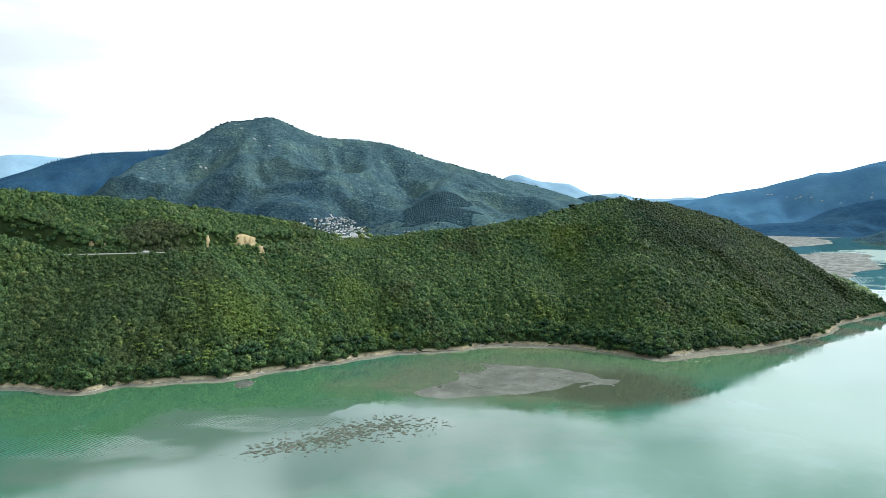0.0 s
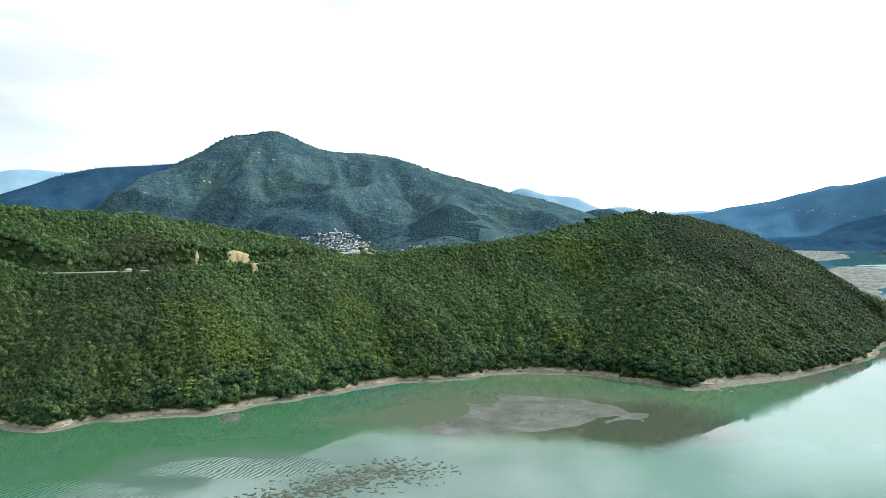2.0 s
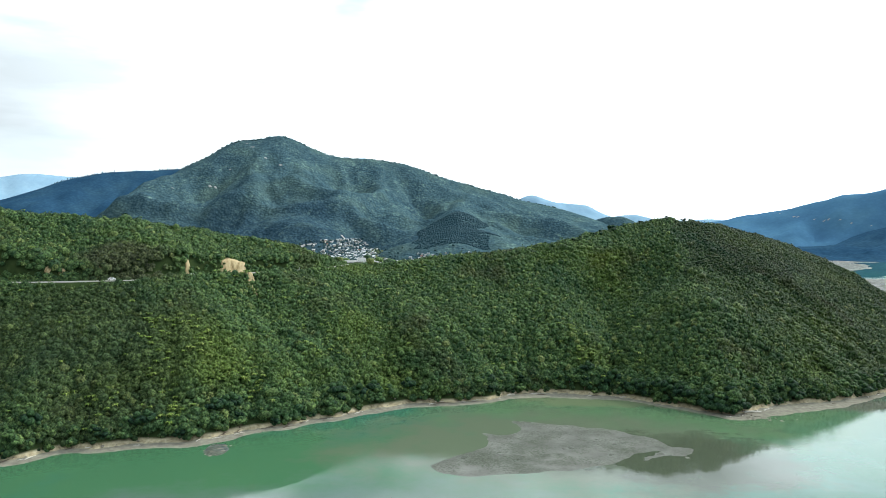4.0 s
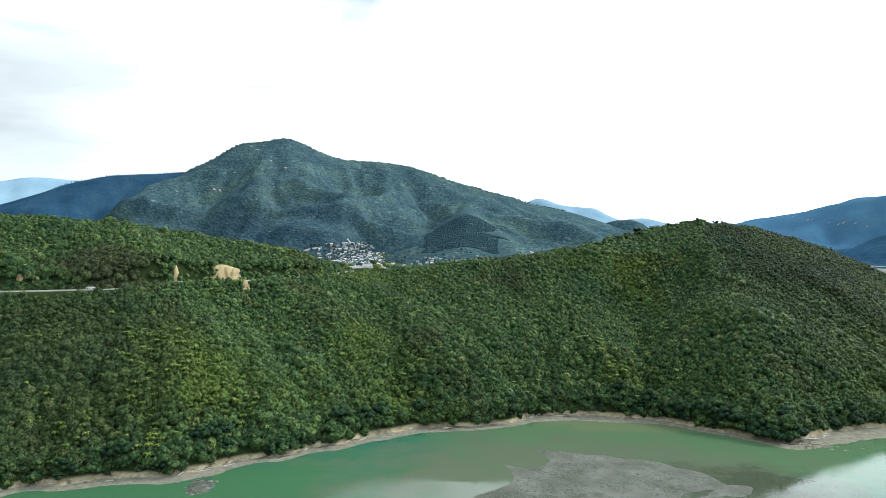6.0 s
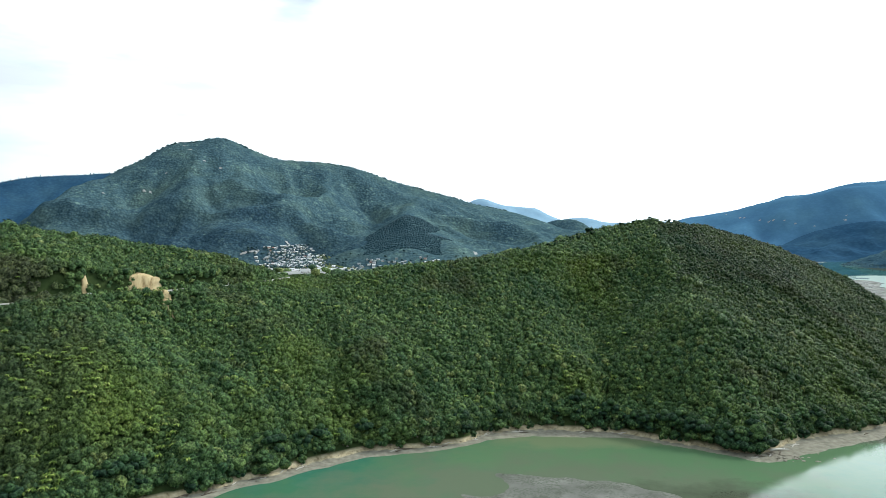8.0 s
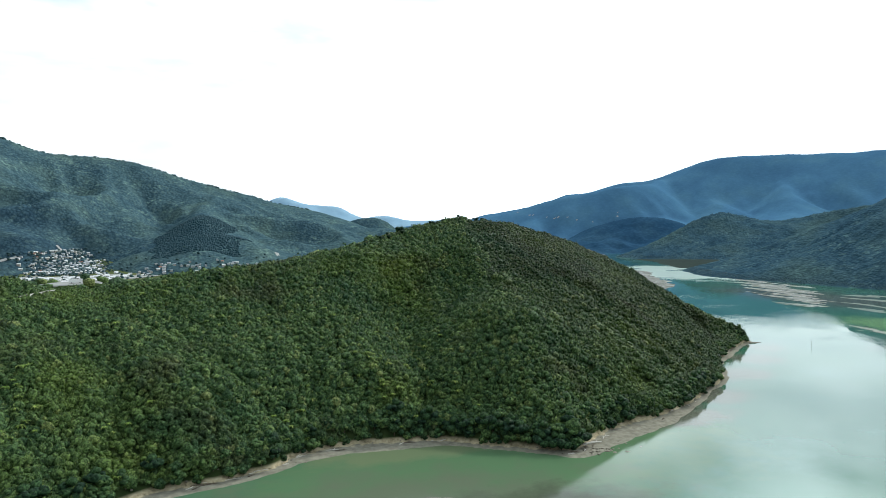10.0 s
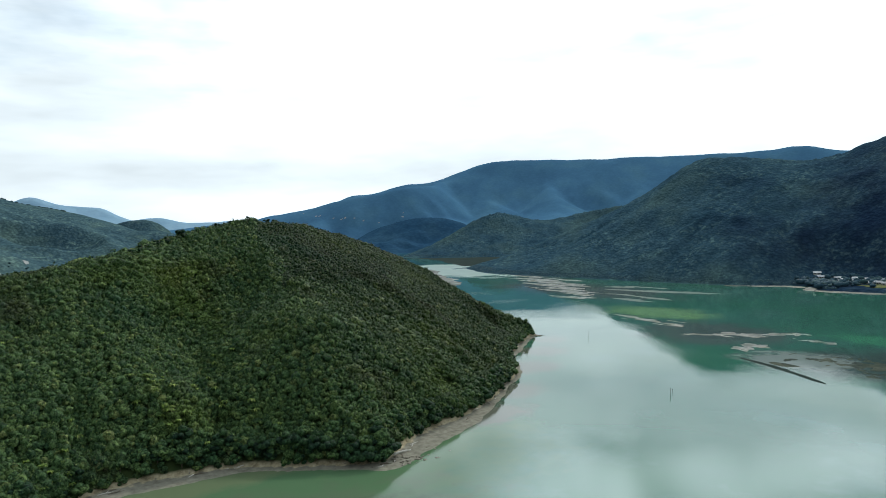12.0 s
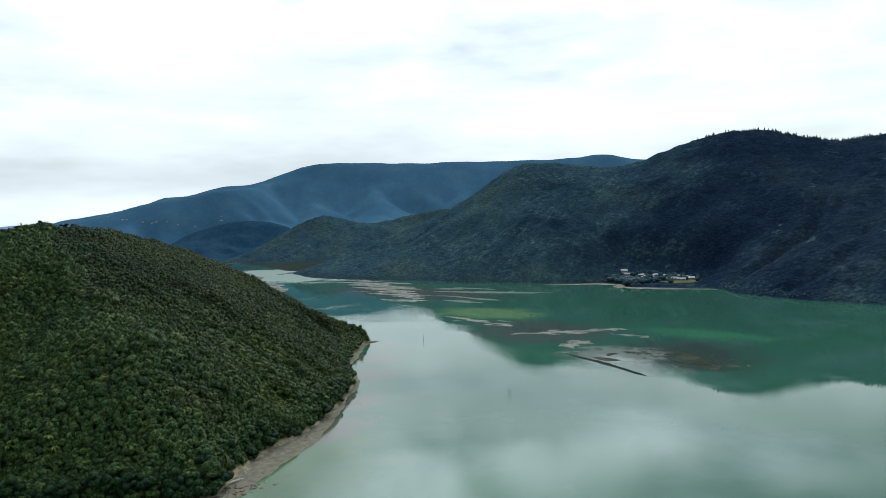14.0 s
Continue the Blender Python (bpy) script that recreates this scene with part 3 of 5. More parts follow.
# ---- ground under all, water over it ----
def disc(name, z, material):
    """One round sheet that reaches the horizon, finer near the middle."""
    radii = np.concatenate([[0], np.geomspace(60, 4850, 40)])
    angles = np.linspace(0, 2 * np.pi, 128, endpoint=False)
    r, a = np.meshgrid(radii[1:], angles, indexing="ij")
    verts = np.vstack([[[0, 200, z]], np.stack([r.ravel() * np.cos(a.ravel()), 200 + r.ravel() * np.sin(a.ravel()), np.full(r.size, z)], -1)])
    k = np.arange(128)
    nxt = (k + 1) % 128
    faces = [np.stack([0 * k, 1 + k, 1 + nxt, 1 + nxt], -1)[:, :3]]
    for i in range(len(radii) - 2):
        a0, b0 = 1 + i * 128, 1 + (i + 1) * 128
        faces += [np.stack([a0 + k, b0 + k, b0 + nxt], -1), np.stack([a0 + k, b0 + nxt, a0 + nxt], -1)]
    return link(name, mesh_from(name, verts, np.vstack(faces)), material)


tagged(disc("ground", -6.0, MUD), "dark silty bed under the shallow estuary water", "ground", kind="structure")
tagged(disc("water", 0.0, WATER), "calm milky green tidal water mirroring a bright cloudy sky", "water", kind="structure")

tagged(height_grid("headland", -760, 500, 240, 960, 3.0, headland_height, SOIL),
       "steep headland of brown soil with a pale gravel strand at the waterline", "headland", kind="structure")


# ---- the mountains round about ----
def range_height(crest, reach, seed, rough=0.16, size=260, power=1.15, soft=30):
    """Heights of a mountain range: its crest line falls away to both sides over the reach, cut by spurs and gullies."""
    def height(x, y):
        d, top = crest_height(x, y, crest, 1.7, 8)
        d = np.hypot(d, soft) - soft
        warp = fbm(x, y, size, seed + 9, 2) * 0.25
        far = np.clip(1 - d / (reach * (1 + warp)), -0.4, 1)
        body = np.sign(far) * np.abs(far) ** power
        spurs = fbm(x, y, size, seed, 4, True)
        z = top * body + top * rough * (spurs - 0.45) * np.clip(1.6 * (1 - np.clip(far, 0, 1)), 0.08, 1) * np.clip(far * 3, 0, 1)
        return z + fbm(x, y, 60, seed + 4, 2) * 2.0 + fbm(x, y, 24, seed + 6, 2) * 1.8
    return height


def highest(*heights):
    return lambda x, y: np.maximum.reduce([h(x, y) for h in heights])


def massif(shore, crest, seed, power=0.85, rough=14.0, size=170):
    """Heights of a hill between its shore outline and its crest line."""
    outline = smooth_line(shore, 4, True)

    def height(x, y):
        edge = signed(x, y, outline) + 4 * fbm(x, y, 30, seed, 3)
        d, top = crest_height(x, y, crest, 2.0, 8)
        up = np.clip(edge - 3, 0, None)
        u = up / (up + d + 1e-6)
        spur = (fbm(x, y, size, seed + 3, 3, True) - 0.3) * rough + fbm(x, y, size * 0.4, seed + 5, 3) * rough * 0.4
        return np.where(edge < 0, np.maximum(edge, -12) * 0.3, np.minimum(edge, 3) * 0.25 + top * u ** power + spur * np.clip(4 * u * (1 - u), 0, 1) * np.clip(top / 120, 0.1, 1.5))
    return height


def mountain(name, box, step, height, material, label):
    return tagged(height_grid(name, *box, step, height, material, floor=-3), label, "mountain", kind="structure")


def box_of(crest, pad):
    c = np.array(crest, float)
    return c[:, 0].min() - pad, c[:, 0].max() + pad, c[:, 1].min() - pad, c[:, 1].max() + pad


MAIN = [(-1200, 2660, 285), (-1120, 2683, 331), (-1052, 2703, 366), (-994, 2725, 406), (-945, 2743, 437), (-915, 2753, 443), (-865, 2769, 440), (-834, 2779, 451), (-772, 2796, 463), (-730, 2807, 449),
        (-678, 2821, 420), (-624, 2833, 399), (-581, 2842, 386), (-493, 2858, 378), (-405, 2872, 368), (-326, 2882, 365), (-270, 2888, 352), (-180, 2895, 318), (-89, 2899, 293), (1, 2901, 264),
        (92, 2900, 238), (204, 2893, 207), (314, 2883, 178), (380, 2876, 160), (514, 2856, 112), (640, 2830, 60)]
main_range = highest(range_height(MAIN, 730, 31, 0.3, 240, 1.0, 10),
                      range_height([(-60, 2880, 240), (-70, 2600, 190), (-70, 2420, 158), (-70, 2280, 140), (-60, 2180, 80)], 270, 61, 0.15, 140, 1.0),
                      range_height([(-740, 2780, 430), (-690, 2600, 330), (-640, 2450, 230), (-590, 2320, 130)], 330, 63, 0.2, 160, 1.05),
                      range_height([(-1000, 2700, 390), (-1050, 2500, 270), (-1080, 2300, 170), (-1080, 2120, 80)], 380, 65, 0.2, 180, 1.05),
                      range_height([(-330, 2870, 340), (-330, 2650, 240), (-320, 2480, 150)], 260, 67, 0.2, 150, 1.05),
                      range_height([(260, 2880, 165), (300, 2700, 120), (330, 2500, 60)], 260, 69, 0.2, 150, 1.05))
main_form = lambda x, y: main_range(x, y) * np.clip((930 - x) / 330, 0, 1) * np.clip((x + 1400 + 30 * fbm(x, y, 90, 15, 2)) / 230, 0, 1) - np.clip(x - 800, 0, 30) * 0.2
main_height = eroded(main_form, (-1956, 1104, 1840, 3400), 12, 0.042, 6)
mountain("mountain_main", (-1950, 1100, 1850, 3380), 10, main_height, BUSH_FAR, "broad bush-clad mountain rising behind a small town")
WEST = [(-2600, 2650, 60), (-2300, 2800, 140), (-2050, 2935, 209), (-1934, 2985, 253), (-1860, 3026, 295), (-1768, 3086, 325), (-1702, 3129, 347), (-1566, 3194, 356), (-1458, 3246, 367), (-1371, 3263, 376), (-1150, 3300, 380)]
west_height = None
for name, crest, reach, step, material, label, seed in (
        ("mountain_west", WEST, 900, 18, BUSH_NAVY, "dark blue bush-clad ridge", 41),
        ("mountain_behind", [(-800, 3650, 420), (-620, 3700, 482), (-520, 3700, 470), (-380, 3700, 400), (-180, 3700, 335), (-60, 3700, 338), (20, 3700, 320), (150, 3700, 200)], 700, 30, HAZE_HILLS, "hazy summit behind the main mountain", 43),
        ("mountain_far", [(100, 4480, 190), (230, 4480, 270), (345, 4480, 318), (480, 4480, 262), (600, 4480, 250), (700, 4460, 240), (830, 4440, 160)], 400, 20, HAZE_HILLS, "pale blue distant range in haze", 45),
        ("mountain_far", [(600, 4560, 120), (840, 4500, 165), (1000, 4450, 190), (1100, 4400, 140), (1400, 4300, 150), (1700, 4200, 120)], 380, 25, HAZE_HILLS, "pale blue distant hills along the horizon", 47),
        ("mountain_far", [(-3300, 3000, 330), (-2900, 3380, 375), (-2700, 3560, 345), (-2500, 3750, 400), (-2300, 3900, 390), (-2000, 4100, 400)], 700, 24, HAZE_HILLS, "pale far downs beyond the forested ridge", 49)):
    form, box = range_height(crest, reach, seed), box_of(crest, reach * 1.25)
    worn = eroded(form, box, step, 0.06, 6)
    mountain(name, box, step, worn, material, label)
    west_height = worn if name == "mountain_west" else west_height
BIG = [(1250, 3790, 120), (1320, 3768, 140), (1390, 3747, 163), (1458, 3720, 170), (1525, 3690, 181), (1619, 3647, 195), (1692, 3615, 224), (1792, 3561, 262), (1881, 3513, 259), (1976, 3453, 296), (2077, 3390, 315), (2150, 3342, 316),
       (2254, 3271, 355), (2344, 3204, 396), (2396, 3160, 420), (2465, 3101, 430), (2610, 2968, 425), (2739, 2836, 417), (2864, 2700, 412), (2983, 2557, 415), (3056, 2458, 407), (3179, 2282, 407), (3289, 2100, 407), (3375, 1943, 421),
       (3407, 1878, 414), (3462, 1761, 380), (3500, 1400, 370), (3450, 800, 380)]
SPUR = [(1162, 3256, 138), (1249, 3222, 154), (1346, 3179, 178), (1440, 3135, 210), (1554, 3076, 237), (1642, 3026, 254), (1748, 2962, 275), (1900, 2990, 285), (2120, 3200, 320)]
east_form = highest(range_height(BIG, 900, 51, 0.14, 400), range_height(SPUR, 420, 75, 0.22, 170), range_height([(2120, 3363, 300), (1950, 3000, 190), (1800, 2700, 100)], 420, 71, 0.2, 200),
                      range_height([(2631, 2949, 380), (2350, 2600, 230), (2150, 2350, 110)], 480, 73, 0.2, 200))
east_height = eroded(east_form, box_of(BIG, 1000), 20, 0.05, 6)
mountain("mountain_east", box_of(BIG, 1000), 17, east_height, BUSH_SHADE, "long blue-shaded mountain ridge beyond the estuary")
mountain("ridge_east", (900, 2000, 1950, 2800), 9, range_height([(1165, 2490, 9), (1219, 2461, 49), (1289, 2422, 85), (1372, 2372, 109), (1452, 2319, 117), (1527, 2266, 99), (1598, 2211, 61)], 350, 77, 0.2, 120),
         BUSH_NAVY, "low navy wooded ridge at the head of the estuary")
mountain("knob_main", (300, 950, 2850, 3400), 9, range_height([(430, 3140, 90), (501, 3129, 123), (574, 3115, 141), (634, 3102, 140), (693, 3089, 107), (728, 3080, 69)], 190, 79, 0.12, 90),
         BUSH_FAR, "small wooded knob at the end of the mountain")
POINT_CREST = [(1060, 1850, 6), (1138, 1863, 36), (1216, 1856, 73), (1295, 1845, 109), (1363, 1826, 128), (1419, 1790, 106), (1480, 1740, 96), (1560, 1650, 120), (1650, 1560, 140)]
point_form = massif([(1035, 1850), (1060, 1740), (1150, 1640), (1250, 1540), (1350, 1480), (1700, 1400), (2000, 1600), (1900, 1950), (1500, 2080), (1250, 2030), (1100, 1960)], POINT_CREST, 55)
point_height = eroded(point_form, (970, 2060, 1340, 2160), 8, 0.05, 6)
canopy = lambda x, y: 2.4 * fbm(x, y, 9, 131, 2)
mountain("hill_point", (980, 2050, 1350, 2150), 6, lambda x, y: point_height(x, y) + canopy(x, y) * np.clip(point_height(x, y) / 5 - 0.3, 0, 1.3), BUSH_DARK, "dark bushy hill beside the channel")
EAST = [(852, 1294, 5), (934, 1251, 38), (1014, 1200, 75), (1095, 1125, 118), (1120, 1089, 144), (1135, 1055, 166), (1142, 1017, 192), (1150, 975, 205), (1175, 945, 206), (1211, 902, 200), (1246, 858, 195), (1267, 832, 192), (1278, 790, 200),
        (1283, 746, 214), (1287, 703, 228), (1291, 662, 237), (1293, 622, 242), (1310, 583, 242), (1341, 549, 237), (1358, 525, 229), (1369, 500, 222), (1384, 467, 215), (1392, 442, 216), (1396, 417, 220), (1399, 394, 222),
        (1400, 200, 245), (1380, -50, 240), (1350, -350, 200)]
east_hill = massif([(860, 1345), (838, 1290), (803, 1200), (816, 1015), (826, 901), (840, 800), (855, 732), (893, 672), (885, 640), (860, 628), (866, 575), (880, 517), (836, 473),
                    (806, 408), (792, 352), (785, 300), (770, 180), (765, 0), (830, -300), (1000, -600), (1800, -600), (1900, 600), (1700, 1350), (1350, 1480), (1100, 1440), (930, 1390)],
                   EAST, 57, 0.8, 15, 290)
east_hill = eroded(east_hill, (732, 1568, -308, 1508), 7, 0.03, 6)
flat_bay = lambda x, y: 1 - np.exp(-(((x - 915) / 75) ** 4 + ((y - 600) / 90) ** 4))
east_ground = lambda x, y: east_hill(x, y) * flat_bay(x, y) + np.where(flat_bay(x, y) < 0.97, np.clip(east_hill(x, y), -3, 3) * (1 - flat_bay(x, y)), 0)
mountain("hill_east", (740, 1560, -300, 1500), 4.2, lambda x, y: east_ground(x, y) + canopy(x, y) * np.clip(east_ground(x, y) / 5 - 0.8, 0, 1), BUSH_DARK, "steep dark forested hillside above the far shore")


def patches(name, spots, ground, material, label):
    """Small bare places laid over a slope, each an uneven patch."""
    for k, (cx, cy, lx, ly) in enumerate(spots):
        def height(x, y):
            edge = 1 - np.hypot((x - cx) / lx, (y - cy) / ly) + 0.45 * fbm(x, y, 0.9 * min(lx, ly), 140 + k, 3)
            return np.where(edge > 0, ground(x, y) + 1.2, -50)
        grid = height_grid(name, cx - 1.6 * lx, cx + 1.6 * lx, cy - 1.6 * ly, cy + 1.6 * ly, max(1.3, lx / 30), height, material, floor=-3)
        solid = bmesh.new()
        solid.from_mesh(grid.data)
        bmesh.ops.delete(solid, geom=[v for v in solid.verts if v.co.z < -1], context="VERTS")
        solid.to_mesh(grid.data)
        solid.free()
        tagged(grid, label, "clearing", kind="structure")


# ---- low ground, tidal flats and banks ----
def bank(name, outline, step, material, label, top=0.25, rough=4.0, size=12.0, slope=0.06, stretch=(1, 1), seed=80, category="mudbank", bottom=-0.35, sink=0.0):
    """Low ground that rises out of the water inside an uneven outline."""
    line = smooth_line(outline, 3, True)

    def height(x, y):
        edge = signed(x, y, line) + rough * fbm(x * stretch[0], y * stretch[1], size, seed, 4) - sink
        return np.clip(edge * slope, bottom, top) + 0.04 * fbm(x, y, 3, seed + 1, 3) * np.clip(edge, 0, 1)
    ob = height_grid(name, *box_of(outline, 2 * rough + 6), step, height, material, floor=-0.3)
    return tagged(ob, label, category, kind="structure")


PLAIN = [(400, 790), (420, 880), (450, 960), (490, 1058), (540, 1170), (590, 1283), (640, 1450), (700, 1659), (760, 1800), (820, 2000), (880, 2300), (1050, 2700), (1300, 3200), (1500, 3900),
         (500, 4300), (-1500, 4000), (-3800, 3000), (-3800, 600), (-1400, 500), (-900, 620), (-600, 780), (-200, 830), (100, 880), (300, 920)]
plain_line = smooth_line(PLAIN, 3, True)


def plain_height(x, y):
    edge = signed(x, y, plain_line) + 10 * fbm(x, y, 60, 90, 3)
    rise = np.clip(y - 1900, 0, 500) * 0.1 * np.exp(-((x + 430) / 420) ** 2) + np.clip(y - 2300, 0, 900) * 0.02
    return np.clip(edge * 0.05, -0.6, 1.6) + rise * np.clip(edge / 60, 0, 1)


patches("yard", [(-320, 1850, 150, 95)], plain_height, PALE_EARTH, "pale paved yard among the sheds")
tagged(height_grid("valley_floor", -3800, 1500, 500, 4300, 22, plain_height, GRASS, floor=-0.5), "flat grassy valley floor behind the headland", "ground", kind="structure")
bank("tidal_flat", [(480, 900), (560, 1000), (640, 1080), (705, 1190), (750, 1290), (800, 1390), (780, 1430), (660, 1390), (570, 1310), (480, 1180), (430, 1000)], 5, FLAT_MUD,
     "grey-brown tidal mud along the channel", rough=22, size=60, slope=0.03, seed=81)
bank("tidal_flat", [(690, 1660), (758, 1622), (842, 1685), (935, 1780), (1000, 1930), (1060, 2040), (1400, 2120), (1900, 2250), (2100, 2500), (1700, 2900), (1300, 3000), (1000, 2700), (900, 2300)], 12, FLAT_MUD,
     "wide brown tidal flat at the head of the estuary", rough=50, size=120, slope=0.03, seed=82)
# added pale bank in place of a distant line of white sheds
bank("far_strip", [(1160, 2640), (1202, 2625), (1297, 2560), (1395, 2440), (1440, 2470), (1330, 2600), (1210, 2690)], 6, SHELL,
     "thin pale strip along the head of the estuary", top=0.6, rough=10, size=40, slope=0.03, seed=99)
bank("tidal_flat", [(905, 1405), (940, 1500), (1000, 1640), (1040, 1800), (1080, 1800), (1200, 1560), (1100, 1480), (960, 1400)], 5, FLAT,
     "brown mudflat at the foot of the hill", rough=12, size=50, slope=0.03, seed=83)
bank("mudbank", [(-26, 365), (-18, 356), (-9, 353), (7, 356), (21, 360), (36, 364), (51, 370), (62, 381), (71, 387), (80, 391), (79, 401), (73, 409), (57, 418), (35, 427), (12, 433), (16, 419), (8, 408), (-4, 412), (-2, 400), (-11, 380)], 0.8, MUD,
     "bare grey mudbank showing above the shallow water", top=0.2, rough=4, size=15, slope=0.03, seed=84)
bank("mudbank", [(66, 376), (74, 381), (88, 386), (84, 393), (76, 390), (70, 383)], 0.8, MUD, "low tail of wet mud at the end of the bank", top=0.1, rough=7, size=7, slope=0.03, seed=184)
bank("weed_bank", [(-84, 273), (-70, 293), (-56, 308), (-36, 317), (-14, 311), (-30, 297), (-45, 290), (-64, 277)], 0.5, WEED,
     "broken dark bank of shells and weed just awash", top=0.22, rough=30, size=1.25, slope=0.06, seed=85, sink=4)
bank("reef_gravel", [(-127, 376), (-128, 384), (-123, 388), (-117.5, 383), (-119, 373)], 0.4, STREAK, "low mound of grey gravel and shells off the strand", top=0.45, rough=2.0, size=4, slope=0.16, seed=185, category="reef")
bank("sandbar", [(425, 463), (417, 437), (395, 397), (392, 398), (409, 432), (421, 462)], 0.7, FLAT, "thin curved dark sandbar", rough=1.2, size=12, slope=0.12, seed=86)
bank("far_strip", [(846, 735), (876, 672), (868, 645), (846, 632), (850, 575), (866, 518), (876, 514), (866, 576), (862, 624), (886, 642), (892, 676), (858, 740)], 2.0, MUD, "narrow grey strand below the hamlet", top=0.5, rough=5, size=20, slope=0.06, seed=98)
far_bars = (
        ([(805, 1142), (740, 1050), (704, 995), (650, 890), (614, 821), (600, 780), (642, 778), (702, 852), (760, 930), (795, 997), (824, 1105)], 42, 11, (1.0, 0.16), "streaked brown shell flat off the far shore"),
        ([(710, 862), (736, 800), (763, 691), (752, 692), (722, 765)], 9, 8, (1.0, 0.25), "long pale sandbar off the far shore"),
        ([(676, 811), (685, 766), (673, 702), (663, 704), (668, 760)], 8, 7, (1.0, 0.25), "long pale sandbar off the far shore"),
        ([(740, 866), (780, 835), (771, 774), (755, 790), (748, 830)], 16, 8, (1.0, 0.25), "long pale sandbar off the far shore"),
        ([(640, 770), (650, 735), (640, 690), (632, 730)], 9, 7, (1.0, 0.3), "thin pale sandbar off the far shore"))
near_bars = (
        ([(544, 677), (536, 632), (531, 584), (511, 587), (514, 631)], 24, 6, (1.0, 0.25), "broken brown shell bank in the shallows"),
        ([(480, 548), (510, 533), (548, 482), (535, 482), (500, 508)], 15, 5, (0.8, 0.5), "thin streak of shell and mud in the shallows"),
        ([(519, 481), (524, 464), (515, 440), (508, 459)], 10, 4, (0.8, 0.5), "thin streak of shell and mud in the shallows"),
        ([(462, 498), (480, 490), (484, 474), (460, 470), (444, 478)], 16, 5, (0.7, 0.5), "broken mud shoal just awash"),
        ([(426, 448), (430, 440), (426, 424), (418, 434)], 3, 5, (0.7, 0.7), "black weed bank beside the sandbar"),
        ([(442, 446), (447, 437), (434, 440)], 3, 4, (0.7, 0.7), "black weed bank beside the sandbar"),
        ([(452, 443), (472, 420), (474, 392), (460, 360), (430, 352), (428, 380), (446, 415)], 34, 3.5, (0.7, 0.7), "scattered black weed just awash"))
for k, (outline, rough, size, stretch, label) in enumerate(far_bars + near_bars):
    bank("sandbar", outline, 2.0 if k < 5 else 0.9, WEED_DARK if "weed" in label else SHELL if "pale" in label else STREAK, label, rough=rough, size=size, slope=0.05, stretch=stretch, seed=88 + k, top=0.16, sink=rough * 0.28)


# ---- bare rock and road cuttings high on the mountains ----
patches("rock_outcrop", [(-892, 2723, 5, 4), (-860, 2693, 8, 4), (-789, 2624, 6, 5), (-903, 2569, 5, 4), (-948, 2487, 7, 5), (-930, 2494, 5, 4), (-1061, 2440, 6, 5), (-717, 2573, 7, 4)],
        main_height, PALE_EARTH, "small pale rock outcrop on the mountainside")
patches("pasture", [(-493, 2050, 24, 11), (-405, 2142, 9, 6), (126, 2062, 7, 13)], lambda x, y: np.maximum(main_height(x, y), plain_height(x, y)), PALE_EARTH, "dry pale clearing at the foot of the mountain")
patches("lawn", [(918, 572, 26, 28)], lambda x, y: east_ground(x, y) - 0.9, GRASS, "mown lawn before the hamlet's houses")
patches("road_cutting", [(1308, 3142, 5.6, 3.7), (1333, 3063, 6.8, 4.3), (1346, 3054, 8.1, 3.7), (1385, 2995, 5.6, 3.1), (1410, 2967, 7.4, 3.7), (1425, 2960, 6.2, 4.3), (1451, 2922, 5.0, 3.1), (1481, 2895, 5.0, 3.1), (1529, 2843, 4.3, 3.1), (1631, 2807, 6.8, 4.3), (1644, 2823, 4.3, 3.1)],
        east_height, PALE_EARTH, "pale road cutting on the blue ridge")

# ---- bush on the headland ----
rng = np.random.default_rng(7)


def ball(level):
    """A round cage of triangles, as arrays."""
    bm = bmesh.new()
    bmesh.ops.create_icosphere(bm, subdivisions=level, radius=1)
    bm.verts.ensure_lookup_table()
    v = np.array([p.co[:] for p in bm.verts])
    f = np.array([[p.index for p in q.verts] for q in bm.faces])
    bm.free()
    return v, f


def tufts(r, count, radius, size, low=-0.1):
    """Leafy sprigs: small triangles that jut off a crown's outside."""
    n = r.normal(size=(count, 3))
    n /= np.linalg.norm(n, axis=1)[:, None]
    n[:, 2] = np.where(n[:, 2] < low, -n[:, 2], n[:, 2])
    side = np.cross(n, r.normal(size=(count, 3)))
    side /= np.linalg.norm(side, axis=1)[:, None]
    over = np.cross(n, side)
    c = n * radius * r.uniform(0.86, 1.08, (count, 1))
    tilt = n * r.uniform(-0.3, 1.1, (count, 1))
    v = np.stack([c - side * size * 0.6, c + side * size * 0.6, c + (over + tilt) * size * r.uniform(0.7, 1.3, (count, 1))], 1)
    return v.reshape(-1, 3), np.arange(count * 3).reshape(-1, 3)


def joined(*shapes):
    verts, faces, at = [], [], 0
    for v, f in shapes:
        verts.append(v)
        faces.append(f + at)
        at += len(v)
    return np.vstack(verts), np.vstack(faces)


def crown_shape(level, seed, lumps=9, depth=0.34, sprigs=0, cut=-0.3):
    """A lumpy leafy head, open underneath."""
    r = np.random.default_rng(seed)
    v, f = ball(level)
    tips = r.normal(size=(lumps, 3))
    tips[:, 2] = np.abs(tips[:, 2]) * 0.9
    tips /= np.linalg.norm(tips, axis=1)[:, None]
    near = np.clip((v @ tips.T - 0.68) / 0.32, 0, 1).max(1)
    v = v * (0.78 + depth * near + r.uniform(-0.08, 0.08, len(v)))[:, None] * [1, r.uniform(0.8, 1.0), 0.85]
    f = f[v[f][:, :, 2].mean(1) > cut]
    used, f = np.unique(f, return_inverse=True)
    shape = v[used], f.reshape(-1, 3)
    return joined(shape, tufts(r, sprigs, 0.96, 0.26)) if sprigs else shape


